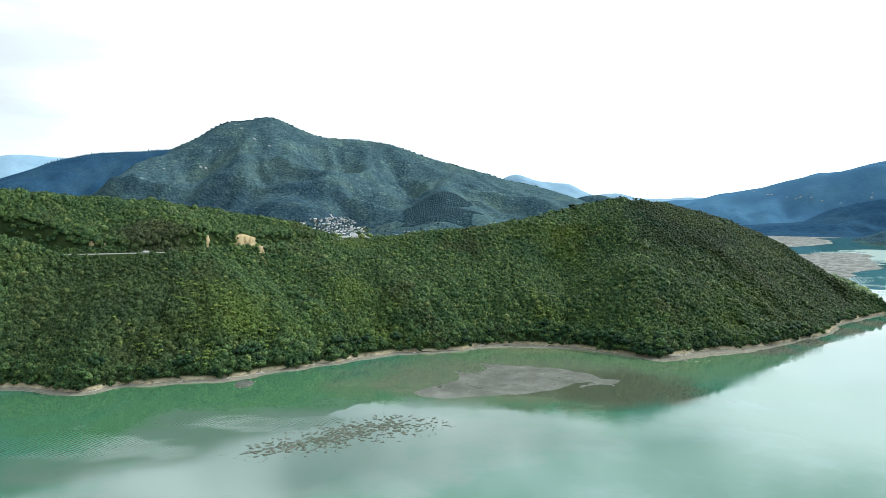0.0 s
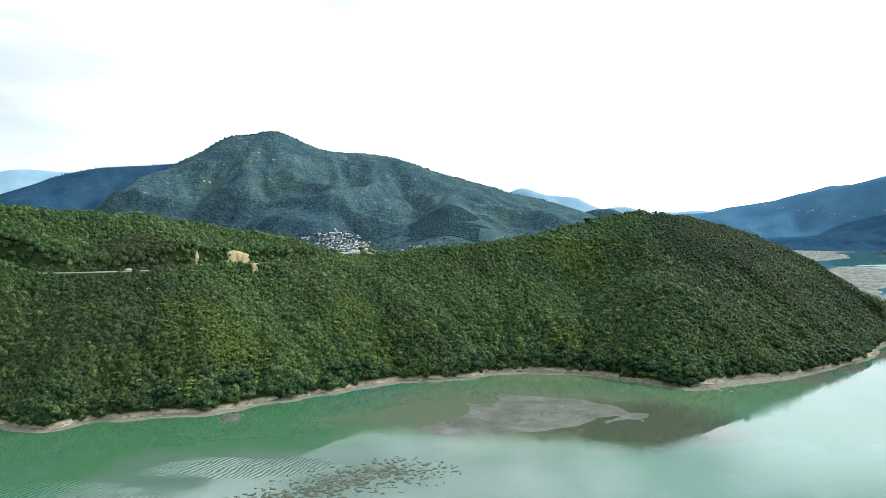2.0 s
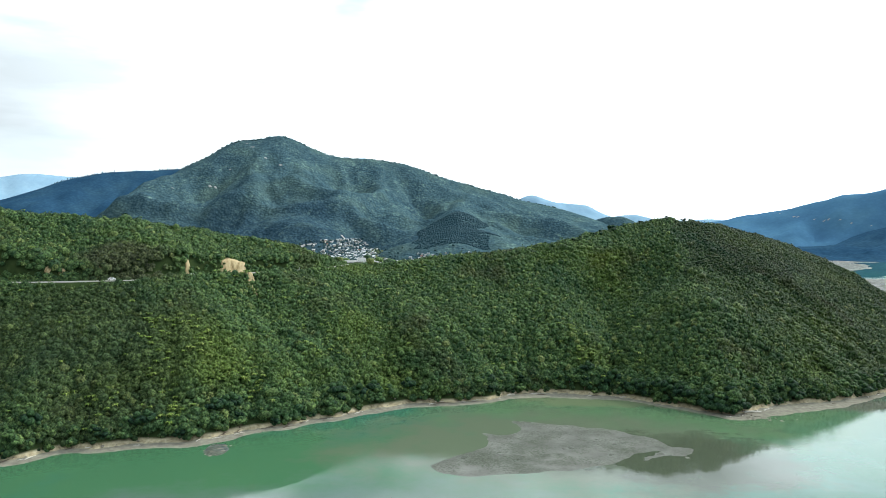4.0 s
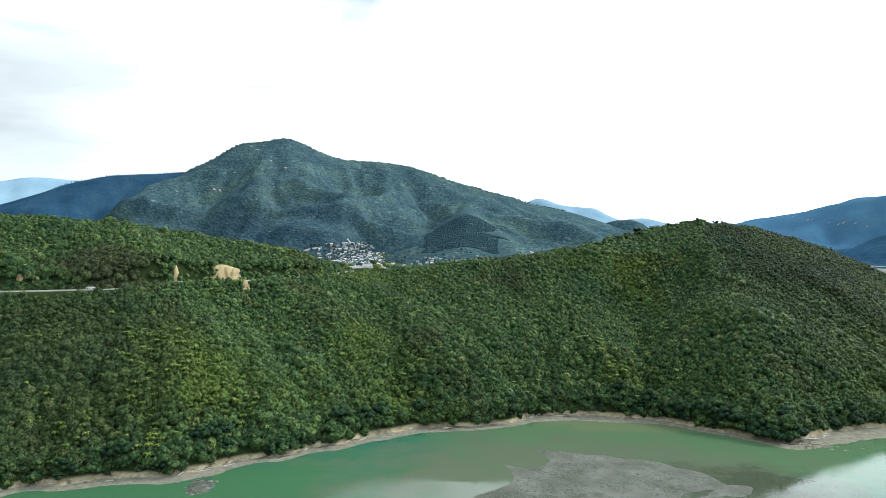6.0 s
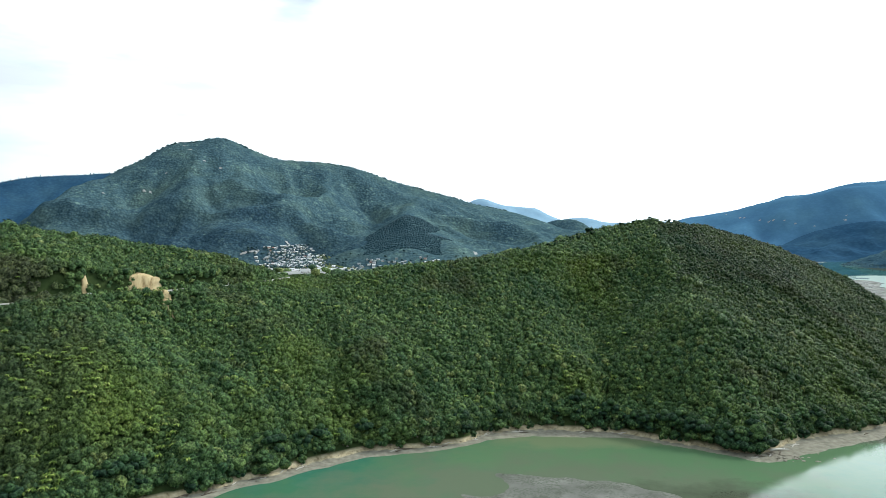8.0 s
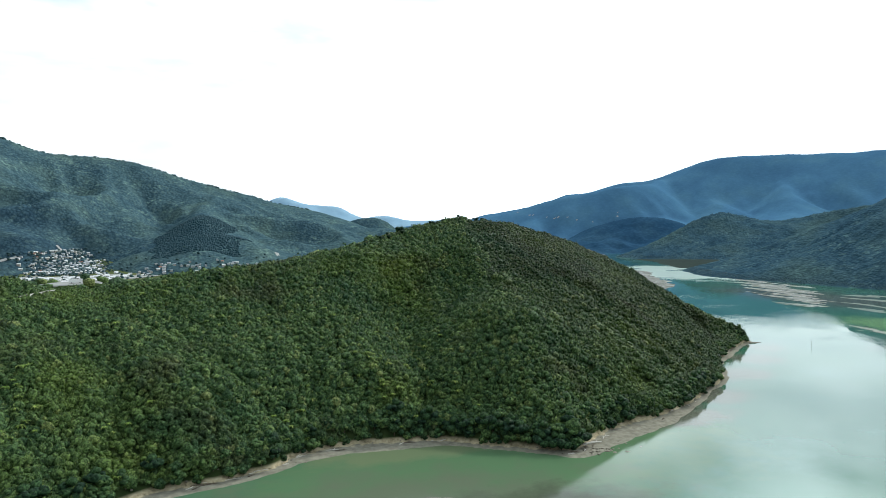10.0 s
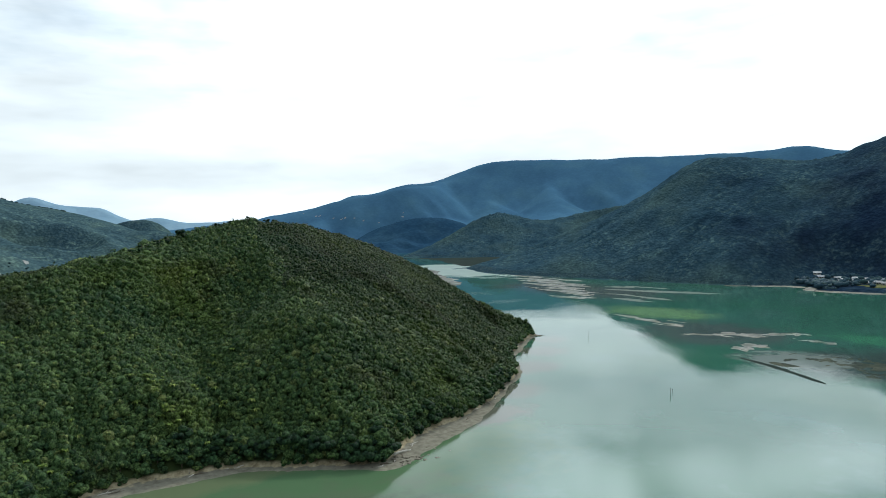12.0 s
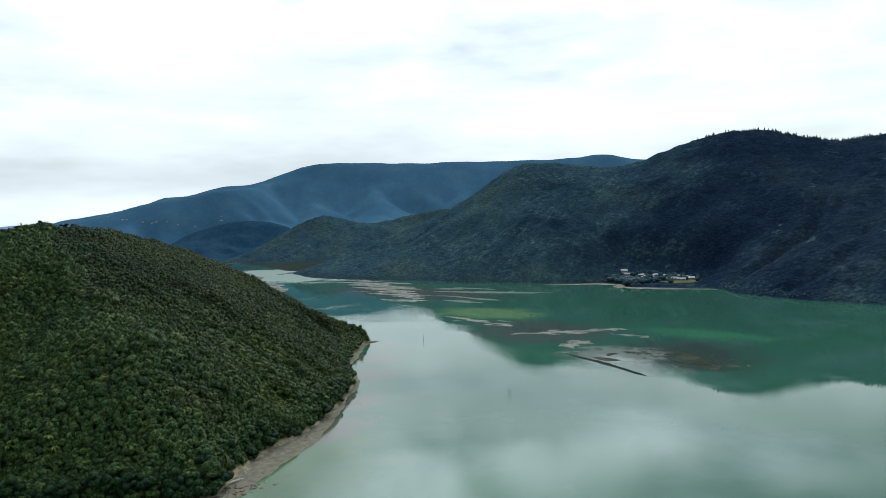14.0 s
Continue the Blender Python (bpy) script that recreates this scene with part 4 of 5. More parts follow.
def fern_shape(seed, fronds=9):
    """A tree fern from above: a wheel of arching, pointed fronds."""
    r = np.random.default_rng(seed)
    verts, faces = [], []
    for k in range(fronds):
        a = 2 * np.pi * (k + r.uniform(-0.25, 0.25)) / fronds
        out, side, size = np.array([np.cos(a), np.sin(a), 0]), np.array([-np.sin(a), np.cos(a), 0]), r.uniform(0.8, 1.1)
        at = len(verts)
        for reach, lift, width in ((0.05, 0.0, 0.08), (0.5, 0.3, 0.24), (0.85, 0.12, 0.17)):
            c = out * reach * size + np.array([0, 0, lift])
            verts += [c - side * width, c + side * width]
        verts.append(out * 1.15 * size + np.array([0, 0, -0.3]))
        faces += [[at, at + 1, at + 3], [at, at + 3, at + 2], [at + 2, at + 3, at + 5], [at + 2, at + 5, at + 4], [at + 4, at + 5, at + 6]]
    return np.array(verts), np.array(faces)


def cone_shape(seed):
    """A young pine: a ragged cone of branches in tiers."""
    r = np.random.default_rng(seed)
    verts, faces = [], []
    for tier, (low, wide) in enumerate(((0.0, 0.5), (0.3, 0.38), (0.6, 0.25))):
        at = len(verts)
        for k in range(7):
            a = 2 * np.pi * k / 7 + tier
            q = wide * r.uniform(0.75, 1.2)
            verts.append([q * np.cos(a), q * np.sin(a), low + r.uniform(-0.05, 0.05)])
        verts.append([0, 0, low + 0.48])
        faces += [[at + k, at + (k + 1) % 7, at + 7] for k in range(7)]
    return np.array(verts), np.array(faces)


def scatter(name, shapes, places, sizes, material, label, category, smooth=True):
    """Many crowns in one mesh."""
    verts, faces, at = [], [], 0
    pick = rng.integers(0, len(shapes), len(places))
    for k, (v, f) in enumerate(shapes):
        p, s = places[pick == k], sizes[pick == k]
        if not len(p):
            continue
        turn = rng.uniform(0, 2 * np.pi, len(p))
        c, sn = np.cos(turn)[:, None], np.sin(turn)[:, None]
        x = (v[:, 0] * c - v[:, 1] * sn) * s[:, :1] + p[:, :1]
        y = (v[:, 0] * sn + v[:, 1] * c) * s[:, :1] + p[:, 1:2]
        z = v[:, 2] * s[:, 1:2] + p[:, 2:3]
        verts.append(np.stack([x, y, z], -1).reshape(-1, 3))
        faces.append((f[None] + (at + np.arange(len(p)) * len(v))[:, None, None]).reshape(-1, 3))
        at += len(p) * len(v)
    ob = link(name, mesh_from(name, np.vstack(verts), np.vstack(faces), smooth), material)
    return tagged(ob, label, category, kind="stuff")


def spread(x0, x1, y0, y1, gap, jitter=0.42):
    x, y = np.meshgrid(np.arange(x0, x1, gap), np.arange(y0, y1, gap * 0.9), indexing="ij")
    x = x + (np.arange(x.shape[1]) % 2) * gap * 0.5
    x, y = x.ravel(), y.ravel()
    return x + rng.uniform(-jitter, jitter, x.size) * gap, y + rng.uniform(-jitter, jitter, x.size) * gap


CREST_LINE = smooth_line(CREST, 4)
SCARS = [(-164, 524, 6.2), (-150, 515, 3.0), (140, 453, 5.0), (135, 453, 3.0), (145, 452, 3.5), (-237, 480, 1.8), (-186, 501, 1.8), (-256, 471, 1.8), (-249, 474, 1.5)]  # ground kept bare: x, y, radius
CLEARING = (-106, 655, 17)  # grassed parking place behind the saddle


def behind_crest(x, y):
    """How far a place lies past the crest, seen from the bay."""
    return y - np.interp(x, CREST_LINE[:, 0], CREST_LINE[:, 1])


def below_road(x, y):
    return y < np.interp(x, ROAD_LINE[:, 0], ROAD_LINE[:, 1])


def bare(x, y):
    b = line_distance(x, y, ROAD_LINE) < np.where(below_road(x, y), np.where(x < -172, 6.2, 4.6), 3.4)
    for cx, cy, r in SCARS + [CLEARING]:
        b |= (x - cx) ** 2 + (y - cy) ** 2 < r * r
    return b


def plant(gap, wanted, wide, tall, shapes, material, label, squash=1.1):
    """Bush over a part of the headland; returns where the crowns are."""
    x, y = spread(-620, 480, 330, 930, gap)
    keep = wanted(x, y)
    x, y = x[keep], y[keep]
    keep = (signed(x, y, HEADLAND) > beach_width(x, y) + 0.3) & ~bare(x, y)
    x, y = x[keep], y[keep]
    z = headland_height(x, y)
    w = wide * (1 + 0.25 * value_noise(x / 25, y / 25, 72) + rng.uniform(-0.25, 0.32, x.size)) * np.where(rng.random(x.size) < 0.07, 1.4, 1.0)
    h = tall * (1 + 0.3 * value_noise(x / 40, y / 40, 71)) + 0.8 * w + rng.uniform(-0.5, 0.6, x.size)
    h = h + 0.9 * value_noise(x / 9, y / 9, 73)
    h = np.maximum(h, 0.75 * w)
    h = h * np.clip(line_distance(x, y, ROAD_LINE) / np.where(below_road(x, y), np.where(x < -172, 17, 10), 7), 0.4, 1) * np.clip(np.hypot(x + 96, (y - 602) * 0.6) / 34, 0.3, 1)
    places = np.stack([x, y, z + h - w * 0.7], -1)
    scatter("bush", shapes, places, np.stack([w, w * squash * rng.uniform(0.8, 1.2, x.size)], -1), material, label, "bush", smooth=False)
    return x, y, z + h


def upper_scrub(x, y):
    """The dry upper face of the hill, with lower growth."""
    return (x > 150 + 25 * value_noise(x / 30, y / 30, 77)) & (behind_crest(x, y) > -75 - 20 * value_noise(x / 20, y / 20, 78)) & (x < 350)


CROWNS = [crown_shape(2, 100 + k, 11, 0.4, sprigs=30, cut=-0.4) for k in range(14)]
LEAFY_CROWNS = [crown_shape(1, 120 + k, 7, 0.34, sprigs=22, cut=-0.4) for k in range(16)]
SMALL_CROWNS = [crown_shape(1, 140 + k, 5, sprigs=12) for k in range(10)]
near_side = lambda x, y: ((behind_crest(x, y) < 26) & (x > -370)) | ((behind_crest(x, y) < 70) & (x < -170) & (x > -330)) | ((behind_crest(x, y) < 45) & (x > 280))
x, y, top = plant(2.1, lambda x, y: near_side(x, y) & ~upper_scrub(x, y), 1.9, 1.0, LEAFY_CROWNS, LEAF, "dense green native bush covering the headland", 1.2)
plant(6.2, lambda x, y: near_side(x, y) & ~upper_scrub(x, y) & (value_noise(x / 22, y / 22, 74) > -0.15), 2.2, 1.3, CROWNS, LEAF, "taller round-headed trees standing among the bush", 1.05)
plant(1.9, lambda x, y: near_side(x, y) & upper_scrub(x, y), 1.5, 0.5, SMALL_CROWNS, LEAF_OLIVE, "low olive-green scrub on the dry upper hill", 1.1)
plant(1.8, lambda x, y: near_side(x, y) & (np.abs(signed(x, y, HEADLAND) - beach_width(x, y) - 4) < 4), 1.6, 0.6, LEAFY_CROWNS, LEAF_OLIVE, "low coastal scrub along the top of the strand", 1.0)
plant(7.4, lambda x, y: ~near_side(x, y), 4.2, 2.0, [crown_shape(1, 170 + k, 5) for k in range(6)], LEAF, "green native bush on the far side of the headland")
chance = np.clip(np.clip(1.2 * fbm(x, y, 32, 75, 3) - 0.5, 0, 1) * (x < -40) + 0.02 * (fbm(x, y, 20, 76, 2) > 0.1) * (x < 70)
                 + sum(0.4 * np.exp(-((x - cx) / 6) ** 2 - ((y - cy) / 6) ** 2) for cx, cy in ((-172, 428), (-163, 415), (-158, 408), (-151, 400), (-149, 391), (-153, 433), (-151, 444), (-142, 439), (-128, 434), (-122, 427), (-163, 444), (-180, 442), (-100, 466), (-90, 474), (-183, 393), (55, 524), (57, 508), (59, 497), (12, 492)))
                 + 0.05 * np.exp(-((x - 80) / 14) ** 2 - ((y - 525) / 26) ** 2), 0, 1)
pick = rng.random(x.size) < chance * 0.75
s = rng.uniform(1.2, 2.1, pick.sum())
scatter("tree_ferns", [fern_shape(200 + k, 8 + k % 4) for k in range(6)], np.stack([x, y, top + 1.4], -1)[pick], np.stack([s, s], -1), FERN, "yellow-green tree ferns standing out of the bush", "tree fern", smooth=False)

# ---- bush on the hills across the water ----
x, y = spread(770, 1400, 150, 1420, 3.6)
z = east_ground(x, y)
keep = (z > 1.0) & (z < 7) & ((x - 905) ** 2 / 45 ** 2 + (y - 570) ** 2 / 62 ** 2 > 1)
x, y, z = x[keep], y[keep], z[keep]
s = rng.uniform(0.8, 1.8, x.size)
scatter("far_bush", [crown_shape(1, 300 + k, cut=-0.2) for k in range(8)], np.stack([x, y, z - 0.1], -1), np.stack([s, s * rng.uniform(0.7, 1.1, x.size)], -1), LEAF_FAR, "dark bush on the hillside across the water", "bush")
x, y = spread(1030, 1620, 1450, 1960, 7.5)
z = point_height(x, y)
keep = (z > 1.0) & (z < 8)
s = rng.uniform(1.0, 2.2, keep.sum())
scatter("far_bush", [crown_shape(1, 320 + k, cut=-0.2) for k in range(8)], np.stack([x, y, z + 0.2], -1)[keep], np.stack([s, s * rng.uniform(0.9, 1.3, s.size)], -1), LEAF_FAR, "dark bush on the hill beside the channel", "bush")
x, y = spread(-190, 60, 2010, 2370, 4.6, 0.9)
z = main_height(x, y)
keep = (np.abs(x + 70 + 40 * value_noise(y / 60, x / 60, 3)) < 105) & (z > 4)
s = rng.uniform(2.2, 4.2, keep.sum())
scatter("pine_plantation", [crown_shape(1, 360 + k, 6, 0.4, cut=-0.6) for k in range(6)], np.stack([x, y, z - 1], -1)[keep], np.stack([s, s * rng.uniform(1.0, 1.7, s.size)], -1), PINE, "dark pine plantation on a spur above the town", "pine trees")

# conifers along the crest of the far hill
along = smooth_line(EAST[15:26], 36)
x, y = along[:, 0] + rng.normal(0, 14, len(along)), along[:, 1] + rng.normal(0, 10, len(along))
z = east_ground(x, y)
s = rng.uniform(2.6, 4.6, x.size)
scatter("crest_pines", [cone_shape(380 + k) for k in range(5)], np.stack([x, y, z - 0.6], -1), np.stack([s, s * rng.uniform(0.9, 1.6, x.size)], -1), PINE, "dark conifers along the crest of the far hill", "pine trees")

# scrub and single trees along the main mountain's crest
along = smooth_line(MAIN[1:23], 16)
x, y = along[:, 0] + rng.normal(0, 9, len(along)), along[:, 1] + rng.normal(0, 9, len(along))
s = rng.uniform(2, 5, x.size) * np.where(rng.random(x.size) < 0.1, 1.6, 1)
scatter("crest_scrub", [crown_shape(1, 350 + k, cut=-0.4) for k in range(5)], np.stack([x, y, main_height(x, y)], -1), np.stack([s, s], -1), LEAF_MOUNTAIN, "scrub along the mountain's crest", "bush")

# conifers along the crest of the west ridge
along = smooth_line(WEST[4:10], 30)
x, y = along[:, 0] + rng.normal(0, 10, len(along)), along[:, 1] + rng.normal(0, 10, len(along))
z = west_height(x, y)
s = rng.uniform(3, 7, x.size)
scatter("crest_pines", [cone_shape(390 + k) for k in range(5)], np.stack([x, y, z - 1.5], -1), np.stack([s, s * rng.uniform(0.9, 1.7, x.size)], -1), PINE, "dark conifers along the crest of the west ridge", "pine trees")

# ---- the strand: trees at the water's edge, driftwood, rocks, poles ----
def tube(bm, points, radii, sides=6):
    """A tapered limb along a line."""
    rings = []
    for k, (p, r) in enumerate(zip(points, radii)):
        p = Vector(p)
        ahead = (Vector(points[min(k + 1, len(points) - 1)]) - Vector(points[max(k - 1, 0)])).normalized()
        side = ahead.orthogonal().normalized()
        over = ahead.cross(side)
        rings.append([bm.verts.new(p + (side * math.cos(a) + over * math.sin(a)) * r) for a in (2 * math.pi * j / sides for j in range(sides))])
    for a, b in zip(rings, rings[1:]):
        for j in range(sides):
            bm.faces.new((a[j], a[(j + 1) % sides], b[(j + 1) % sides], b[j]))
    bm.faces.new(rings[-1])
    bm.faces.new(rings[0][::-1])


def thing(name, label, category, group=""):
    return tagged(new(name), label, category, group)


def broadleaf(name, seed, tall, wide, material, label, flat=1.05):
    """A tree: forked trunk and limbs under a crown of many leafy heads."""
    r = random.Random(seed)
    root = thing(name, label, "tree", "trees along the strand")
    bm = bmesh.new()
    tube(bm, [(0, 0, -1), (0.1, 0.05, tall * 0.25), (0.05, 0.15, tall * 0.5)], (0.28, 0.22, 0.15))
    heads = []
    for k in range(11):
        a, out = 2 * math.pi * k / 5.5 + r.uniform(-0.3, 0.3), wide * r.uniform(0.35, 0.75)
        end = (out * math.cos(a), out * math.sin(a), tall * r.uniform(0.18, 0.75))
        tube(bm, [(0, 0, tall * 0.22), (end[0] * 0.5, end[1] * 0.5, end[2] * 0.75), end], (0.13, 0.09, 0.04), 5)
        heads.append((end, wide * r.uniform(0.32, 0.5)))
    heads.append(((0, 0, tall * 0.85), wide * 0.5))
    part("trunk", bm, BARK, root, smooth=True)
    shapes = []
    for k, (at, size) in enumerate(heads):
        v, f = crown_shape(2, seed * 31 + k, sprigs=14, cut=-0.6)
        shapes.append((v * [size, size, size * flat] + np.array(at), f))
    v, f = joined(*shapes)
    link("crown", mesh_from("crown", v, f, False), material, root)
    return root


def put(ob, x, y, z, turn=0.0, tilt=0.0):
    return copy_thing(ob, pose(x, y, z, tilt, 0, turn))


strand_ground = lambda x, y: float(headland_height(np.array([float(x)]), np.array([float(y)]))[0])
pick = random.Random(11)
kinds = [broadleaf("shore_tree", 1, 4.6, 3.2, LEAF_DARK, "dark rounded shore tree leaning over the strand"),
         broadleaf("shore_tree", 2, 6.6, 4.3, LEAF_DARK, "tall dark dense tree at the edge of the strand"),
         broadleaf("shore_tree", 3, 3.4, 2.4, LEAF, "low green coastal bush at the edge of the strand"),
         broadleaf("shore_tree", 4, 4.2, 3.0, LEAF, "spreading green broadleaf tree above the strand"),
         broadleaf("shore_tree", 5, 2.6, 2.1, LEAF_OLIVE, "small olive shrub on the bank of the strand"),
         broadleaf("shore_tree", 6, 5.2, 3.4, LEAF, "round-headed green tree above the strand")]
shore = smooth_line(FRONT_SHORE, 12)
shore = shore[(shore[:, 0] > -285)]
length = np.concatenate([[0], np.cumsum(np.hypot(*np.diff(shore, axis=0).T))])
used = set()
step = 0.0
while step < length[-1] - 3:
    for row in range(2):
        i = int(np.searchsorted(length, step))
        i = min(max(i, 1), len(shore) - 2)
        along = Vector(shore[i + 1] - shore[i - 1]).normalized()
        inland = Vector((-along.y, along.x))
        at = Vector(shore[i])
        bx, by = np.array([at.x]), np.array([at.y])
        gap = float(beach_width(bx, by)[0]) + (-0.4 if row == 0 else 3.0) + pick.uniform(-0.8, 0.8)
        x, y = at.x + inland.x * gap, at.y + inland.y * gap
        for push in range(25):
            px, py = np.array([x]), np.array([y])
            if signed(px, py, HEADLAND)[0] > beach_width(px, py)[0] - 0.8:
                break
            x, y = x + inland.x, y + inland.y
        z = float(headland_height(np.array([x]), np.array([y]))[0])
        dark = 85 < x < 260
        k = pick.choices(range(6), (4, 2.5, 1, 2, 1, 2) if dark else (2, 0.5, 3, 3, 3, 3))[0]
        if z < 0.3:
            continue
        if k not in used:
            used.add(k)
            kinds[k].matrix_basis = pose(x, y, z - 0.2, 0, 0, pick.uniform(0, 360))
        else:
            put(kinds[k], x, y, z - 0.2, pick.uniform(0, 360), pick.uniform(-6, 6))
    step += pick.uniform(5.4, 8.2)
# the trees stand thicker behind the head of the bay
for k in range(34):
    x, y = 40 + 3.2 * k + pick.uniform(-1.5, 1.5), 0.0
    y = float(np.interp(x, shore[:, 0], shore[:, 1])) if x < 130 else 462.0
    px, py = np.array([x]), np.array([y])
    for push in range(40):
        py = np.array([y])
        if signed(px, py, HEADLAND)[0] > beach_width(px, py)[0] + 2.0 + 2.5 * (k % 3):
            break
        y += 1.0
    put(kinds[(0, 3, 5)[k % 3]], x, y, strand_ground(x, y) - 0.2, pick.uniform(0, 360))
# some great dark trees stand a little further up
for x, y in ((-203, 374), (-163, 390), (-159, 391), (-133, 406), (-129, 411), (-126, 414), (-83, 443), (-80, 446), (-70, 451), (-63, 457), (-45, 468), (84, 482), (88, 480), (96, 474), (105, 466), (109, 463), (116, 455), (123, 450), (131, 457), (60, 497), (75, 491), (0, 480)):
    z = float(headland_height(np.array([x]), np.array([y]))[0])
    put(kinds[1], x, y, z, pick.uniform(0, 360))


def ridge_pine(seed, tall):
    """A wind-cut pine on the skyline: bare stem, flat ragged head."""
    r = random.Random(seed)
    root = thing("ridge_tree", "dark wind-shaped tree standing up from the ridge", "tree", "trees on the ridge")
    bm = bmesh.new()
    tube(bm, [(0, 0, -1), (0.1, 0, tall * 0.5), (0.3, 0.1, tall * 0.9)], (0.25, 0.18, 0.08))
    part("trunk", bm, BARK, root, smooth=True)
    shapes = []
    for k in range(8):
        v, f = crown_shape(2, seed * 17 + k, sprigs=20, cut=-0.8)
        size = tall * r.uniform(0.16, 0.26)
        shapes.append((v * [size, size, size * 0.8] + np.array([r.uniform(-0.3, 0.35) * tall, r.uniform(-0.25, 0.25) * tall, tall * r.uniform(0.25, 0.75)]), f))
    v, f = joined(*shapes)
    link("crown", mesh_from("crown", v, f, False), LEAF_DARK, root)
    return root


pines = [ridge_pine(1, 9.0), ridge_pine(2, 6.5), ridge_pine(3, 5.0)]
spots = [(104, 648, 0), (76, 633, 1), (80, 636, 2), (85, 640, 1), (89, 643, 2), (94, 646, 1), (70, 630, 2), (148, 655, 1), (153, 656, 2), (137, 655, 2), (164, 660, 2), (171, 663, 2), (128, 654, 2), (-25, 596, 2), (-18, 597, 1), (-160, 570, 2), (376, 640, 2)]
for x, y, k in spots:
    z = float(headland_height(np.array([float(x)]), np.array([float(y)]))[0])
    if pines[k].location.length == 0:
        pines[k].matrix_basis = pose(x, y, z, 0, 0, 40 * k)
    else:
        put(pines[k], x, y, z, pick.uniform(0, 360))


def strand_level(x, y):
    return float(headland_height(np.array([float(x)]), np.array([float(y)]))[0])


# the white driftwood log on the spit
log = thing("driftwood_log", "long bleached white driftwood log lying on the spit", "driftwood")
log.location = (140, 453.2, strand_level(140, 453.2) + 0.45)
bm = bmesh.new()
tube(bm, [(-4.6, -0.6, 0), (-2.5, 0.1, 0.15), (0, 0.3, 0.2), (2.4, 0.1, 0.1), (4.6, -0.7, 0.3)], (0.62, 0.52, 0.45, 0.36, 0.2), 8)
part("stem", bm, DRIFT, log, smooth=True)
for end, way in (((-4.6, -0.6, 0), (-5.3, 0.5, 0.8)), ((-4.6, -0.6, 0), (-5.5, -1.3, 0.5)), ((2.4, 0.1, 0.1), (3.2, 1.2, 0.6))):
    bm = bmesh.new()
    tube(bm, [end, tuple((a + b) / 2 + 0.1 for a, b in zip(end, way)), way], (0.24, 0.16, 0.06))
    part("branch", bm, DRIFT, log, smooth=True)


def driftwood(seed, size):
    r = random.Random(seed)
    root = thing("driftwood", "weathered grey driftwood branch stranded at the tide line", "driftwood", "driftwood on the strand")
    bm = bmesh.new()
    tube(bm, [(-size, 0, 0), (-size * 0.3, r.uniform(-0.2, 0.2), 0.12), (size * 0.4, r.uniform(-0.2, 0.2), 0.1), (size, 0.2, 0.05)], (0.2, 0.17, 0.12, 0.05))
    part("stem", bm, DRIFT if seed % 2 else BARK, root, smooth=True)
    bm = bmesh.new()
    tube(bm, [(0, 0, 0.1), (size * 0.3, size * 0.3, 0.3), (size * 0.45, size * 0.5, 0.35)], (0.1, 0.07, 0.03))
    part("branch", bm, DRIFT if seed % 2 else BARK, root, smooth=True)
    return root


def boulder(seed):
    r = np.random.default_rng(seed)
    v, f = ball(2)
    v = v * (1 + r.uniform(-0.22, 0.22, len(v)))[:, None] * r.uniform(0.7, 1.2, 3) * [1, 1, 0.6]
    return mesh_from("rock", v, f, False)


sticks = [driftwood(21 + k, 1.6 + 0.6 * k) for k in range(4)]
placed = [False] * 4
for k in range(84):
    i = pick.randrange(8, len(shore) - 8)
    along = Vector(shore[i + 1] - shore[i - 1]).normalized()
    bw = float(beach_width(np.array([shore[i][0]]), np.array([shore[i][1]]))[0])
    up = bw * pick.uniform(0.5, 0.95)
    x, y = shore[i][0] - along.y * up, shore[i][1] + along.x * up
    m = pose(x, y, strand_level(x, y) + 0.12, 0, 0, math.degrees(math.atan2(along.y, along.x)) + pick.uniform(-35, 35))
    if placed[k % 4]:
        copy_thing(sticks[k % 4], m)
    else:
        sticks[k % 4].matrix_basis, placed[k % 4] = m, True

rock_meshes = [boulder(400 + k) for k in range(8)]


def rocks(spots, label, group):
    for x, y, size in spots:
        ob = link("rock", rock_meshes[pick.randrange(8)], ROCK)
        tagged(ob, label, "rock", group)
        ob.matrix_basis = pose(x, y, max(strand_level(x, y), -0.15) + size * 0.12, 0, 0, pick.uniform(0, 360)) @ Matrix.Diagonal((size, size, size * 0.8, 1))


rocks([(-122.5 + pick.gauss(0, 2.0), 380.5 + pick.gauss(0, 3.0), pick.uniform(0.4, 1.2)) for k in range(76)], "pale barnacled rock on a small reef off the strand", "rocks of the small reef")
rocks([(140 + pick.gauss(0, 6), 444 + pick.gauss(0, 2.6), pick.uniform(0.3, 0.9)) for k in range(40)], "dark broken rock at the point of the spit", "rocks on the spit")
many = []
for k in range(120):
    i = pick.randrange(4, len(shore) - 3)
    along = Vector(shore[i + 1] - shore[i - 1]).normalized()
    wide = float(beach_width(np.array([shore[i][0]]), np.array([shore[i][1]]))[0])
    up = wide * (pick.uniform(0.7, 1.05) if k % 3 else pick.uniform(-0.1, 0.7))
    many.append((shore[i][0] - along.y * up, shore[i][1] + along.x * up, pick.uniform(0.25, 0.8)))
rocks(many, "weathered brown rock scattered along the strand", "rocks along the strand")
rocks([(388 + 1.2 * k + pick.uniform(-1, 1), 632 + pick.uniform(-1.5, 1.5), 1.6 - 0.12 * k) for k in range(8)], "dark low rock running out from the tip", "rocks off the tip")


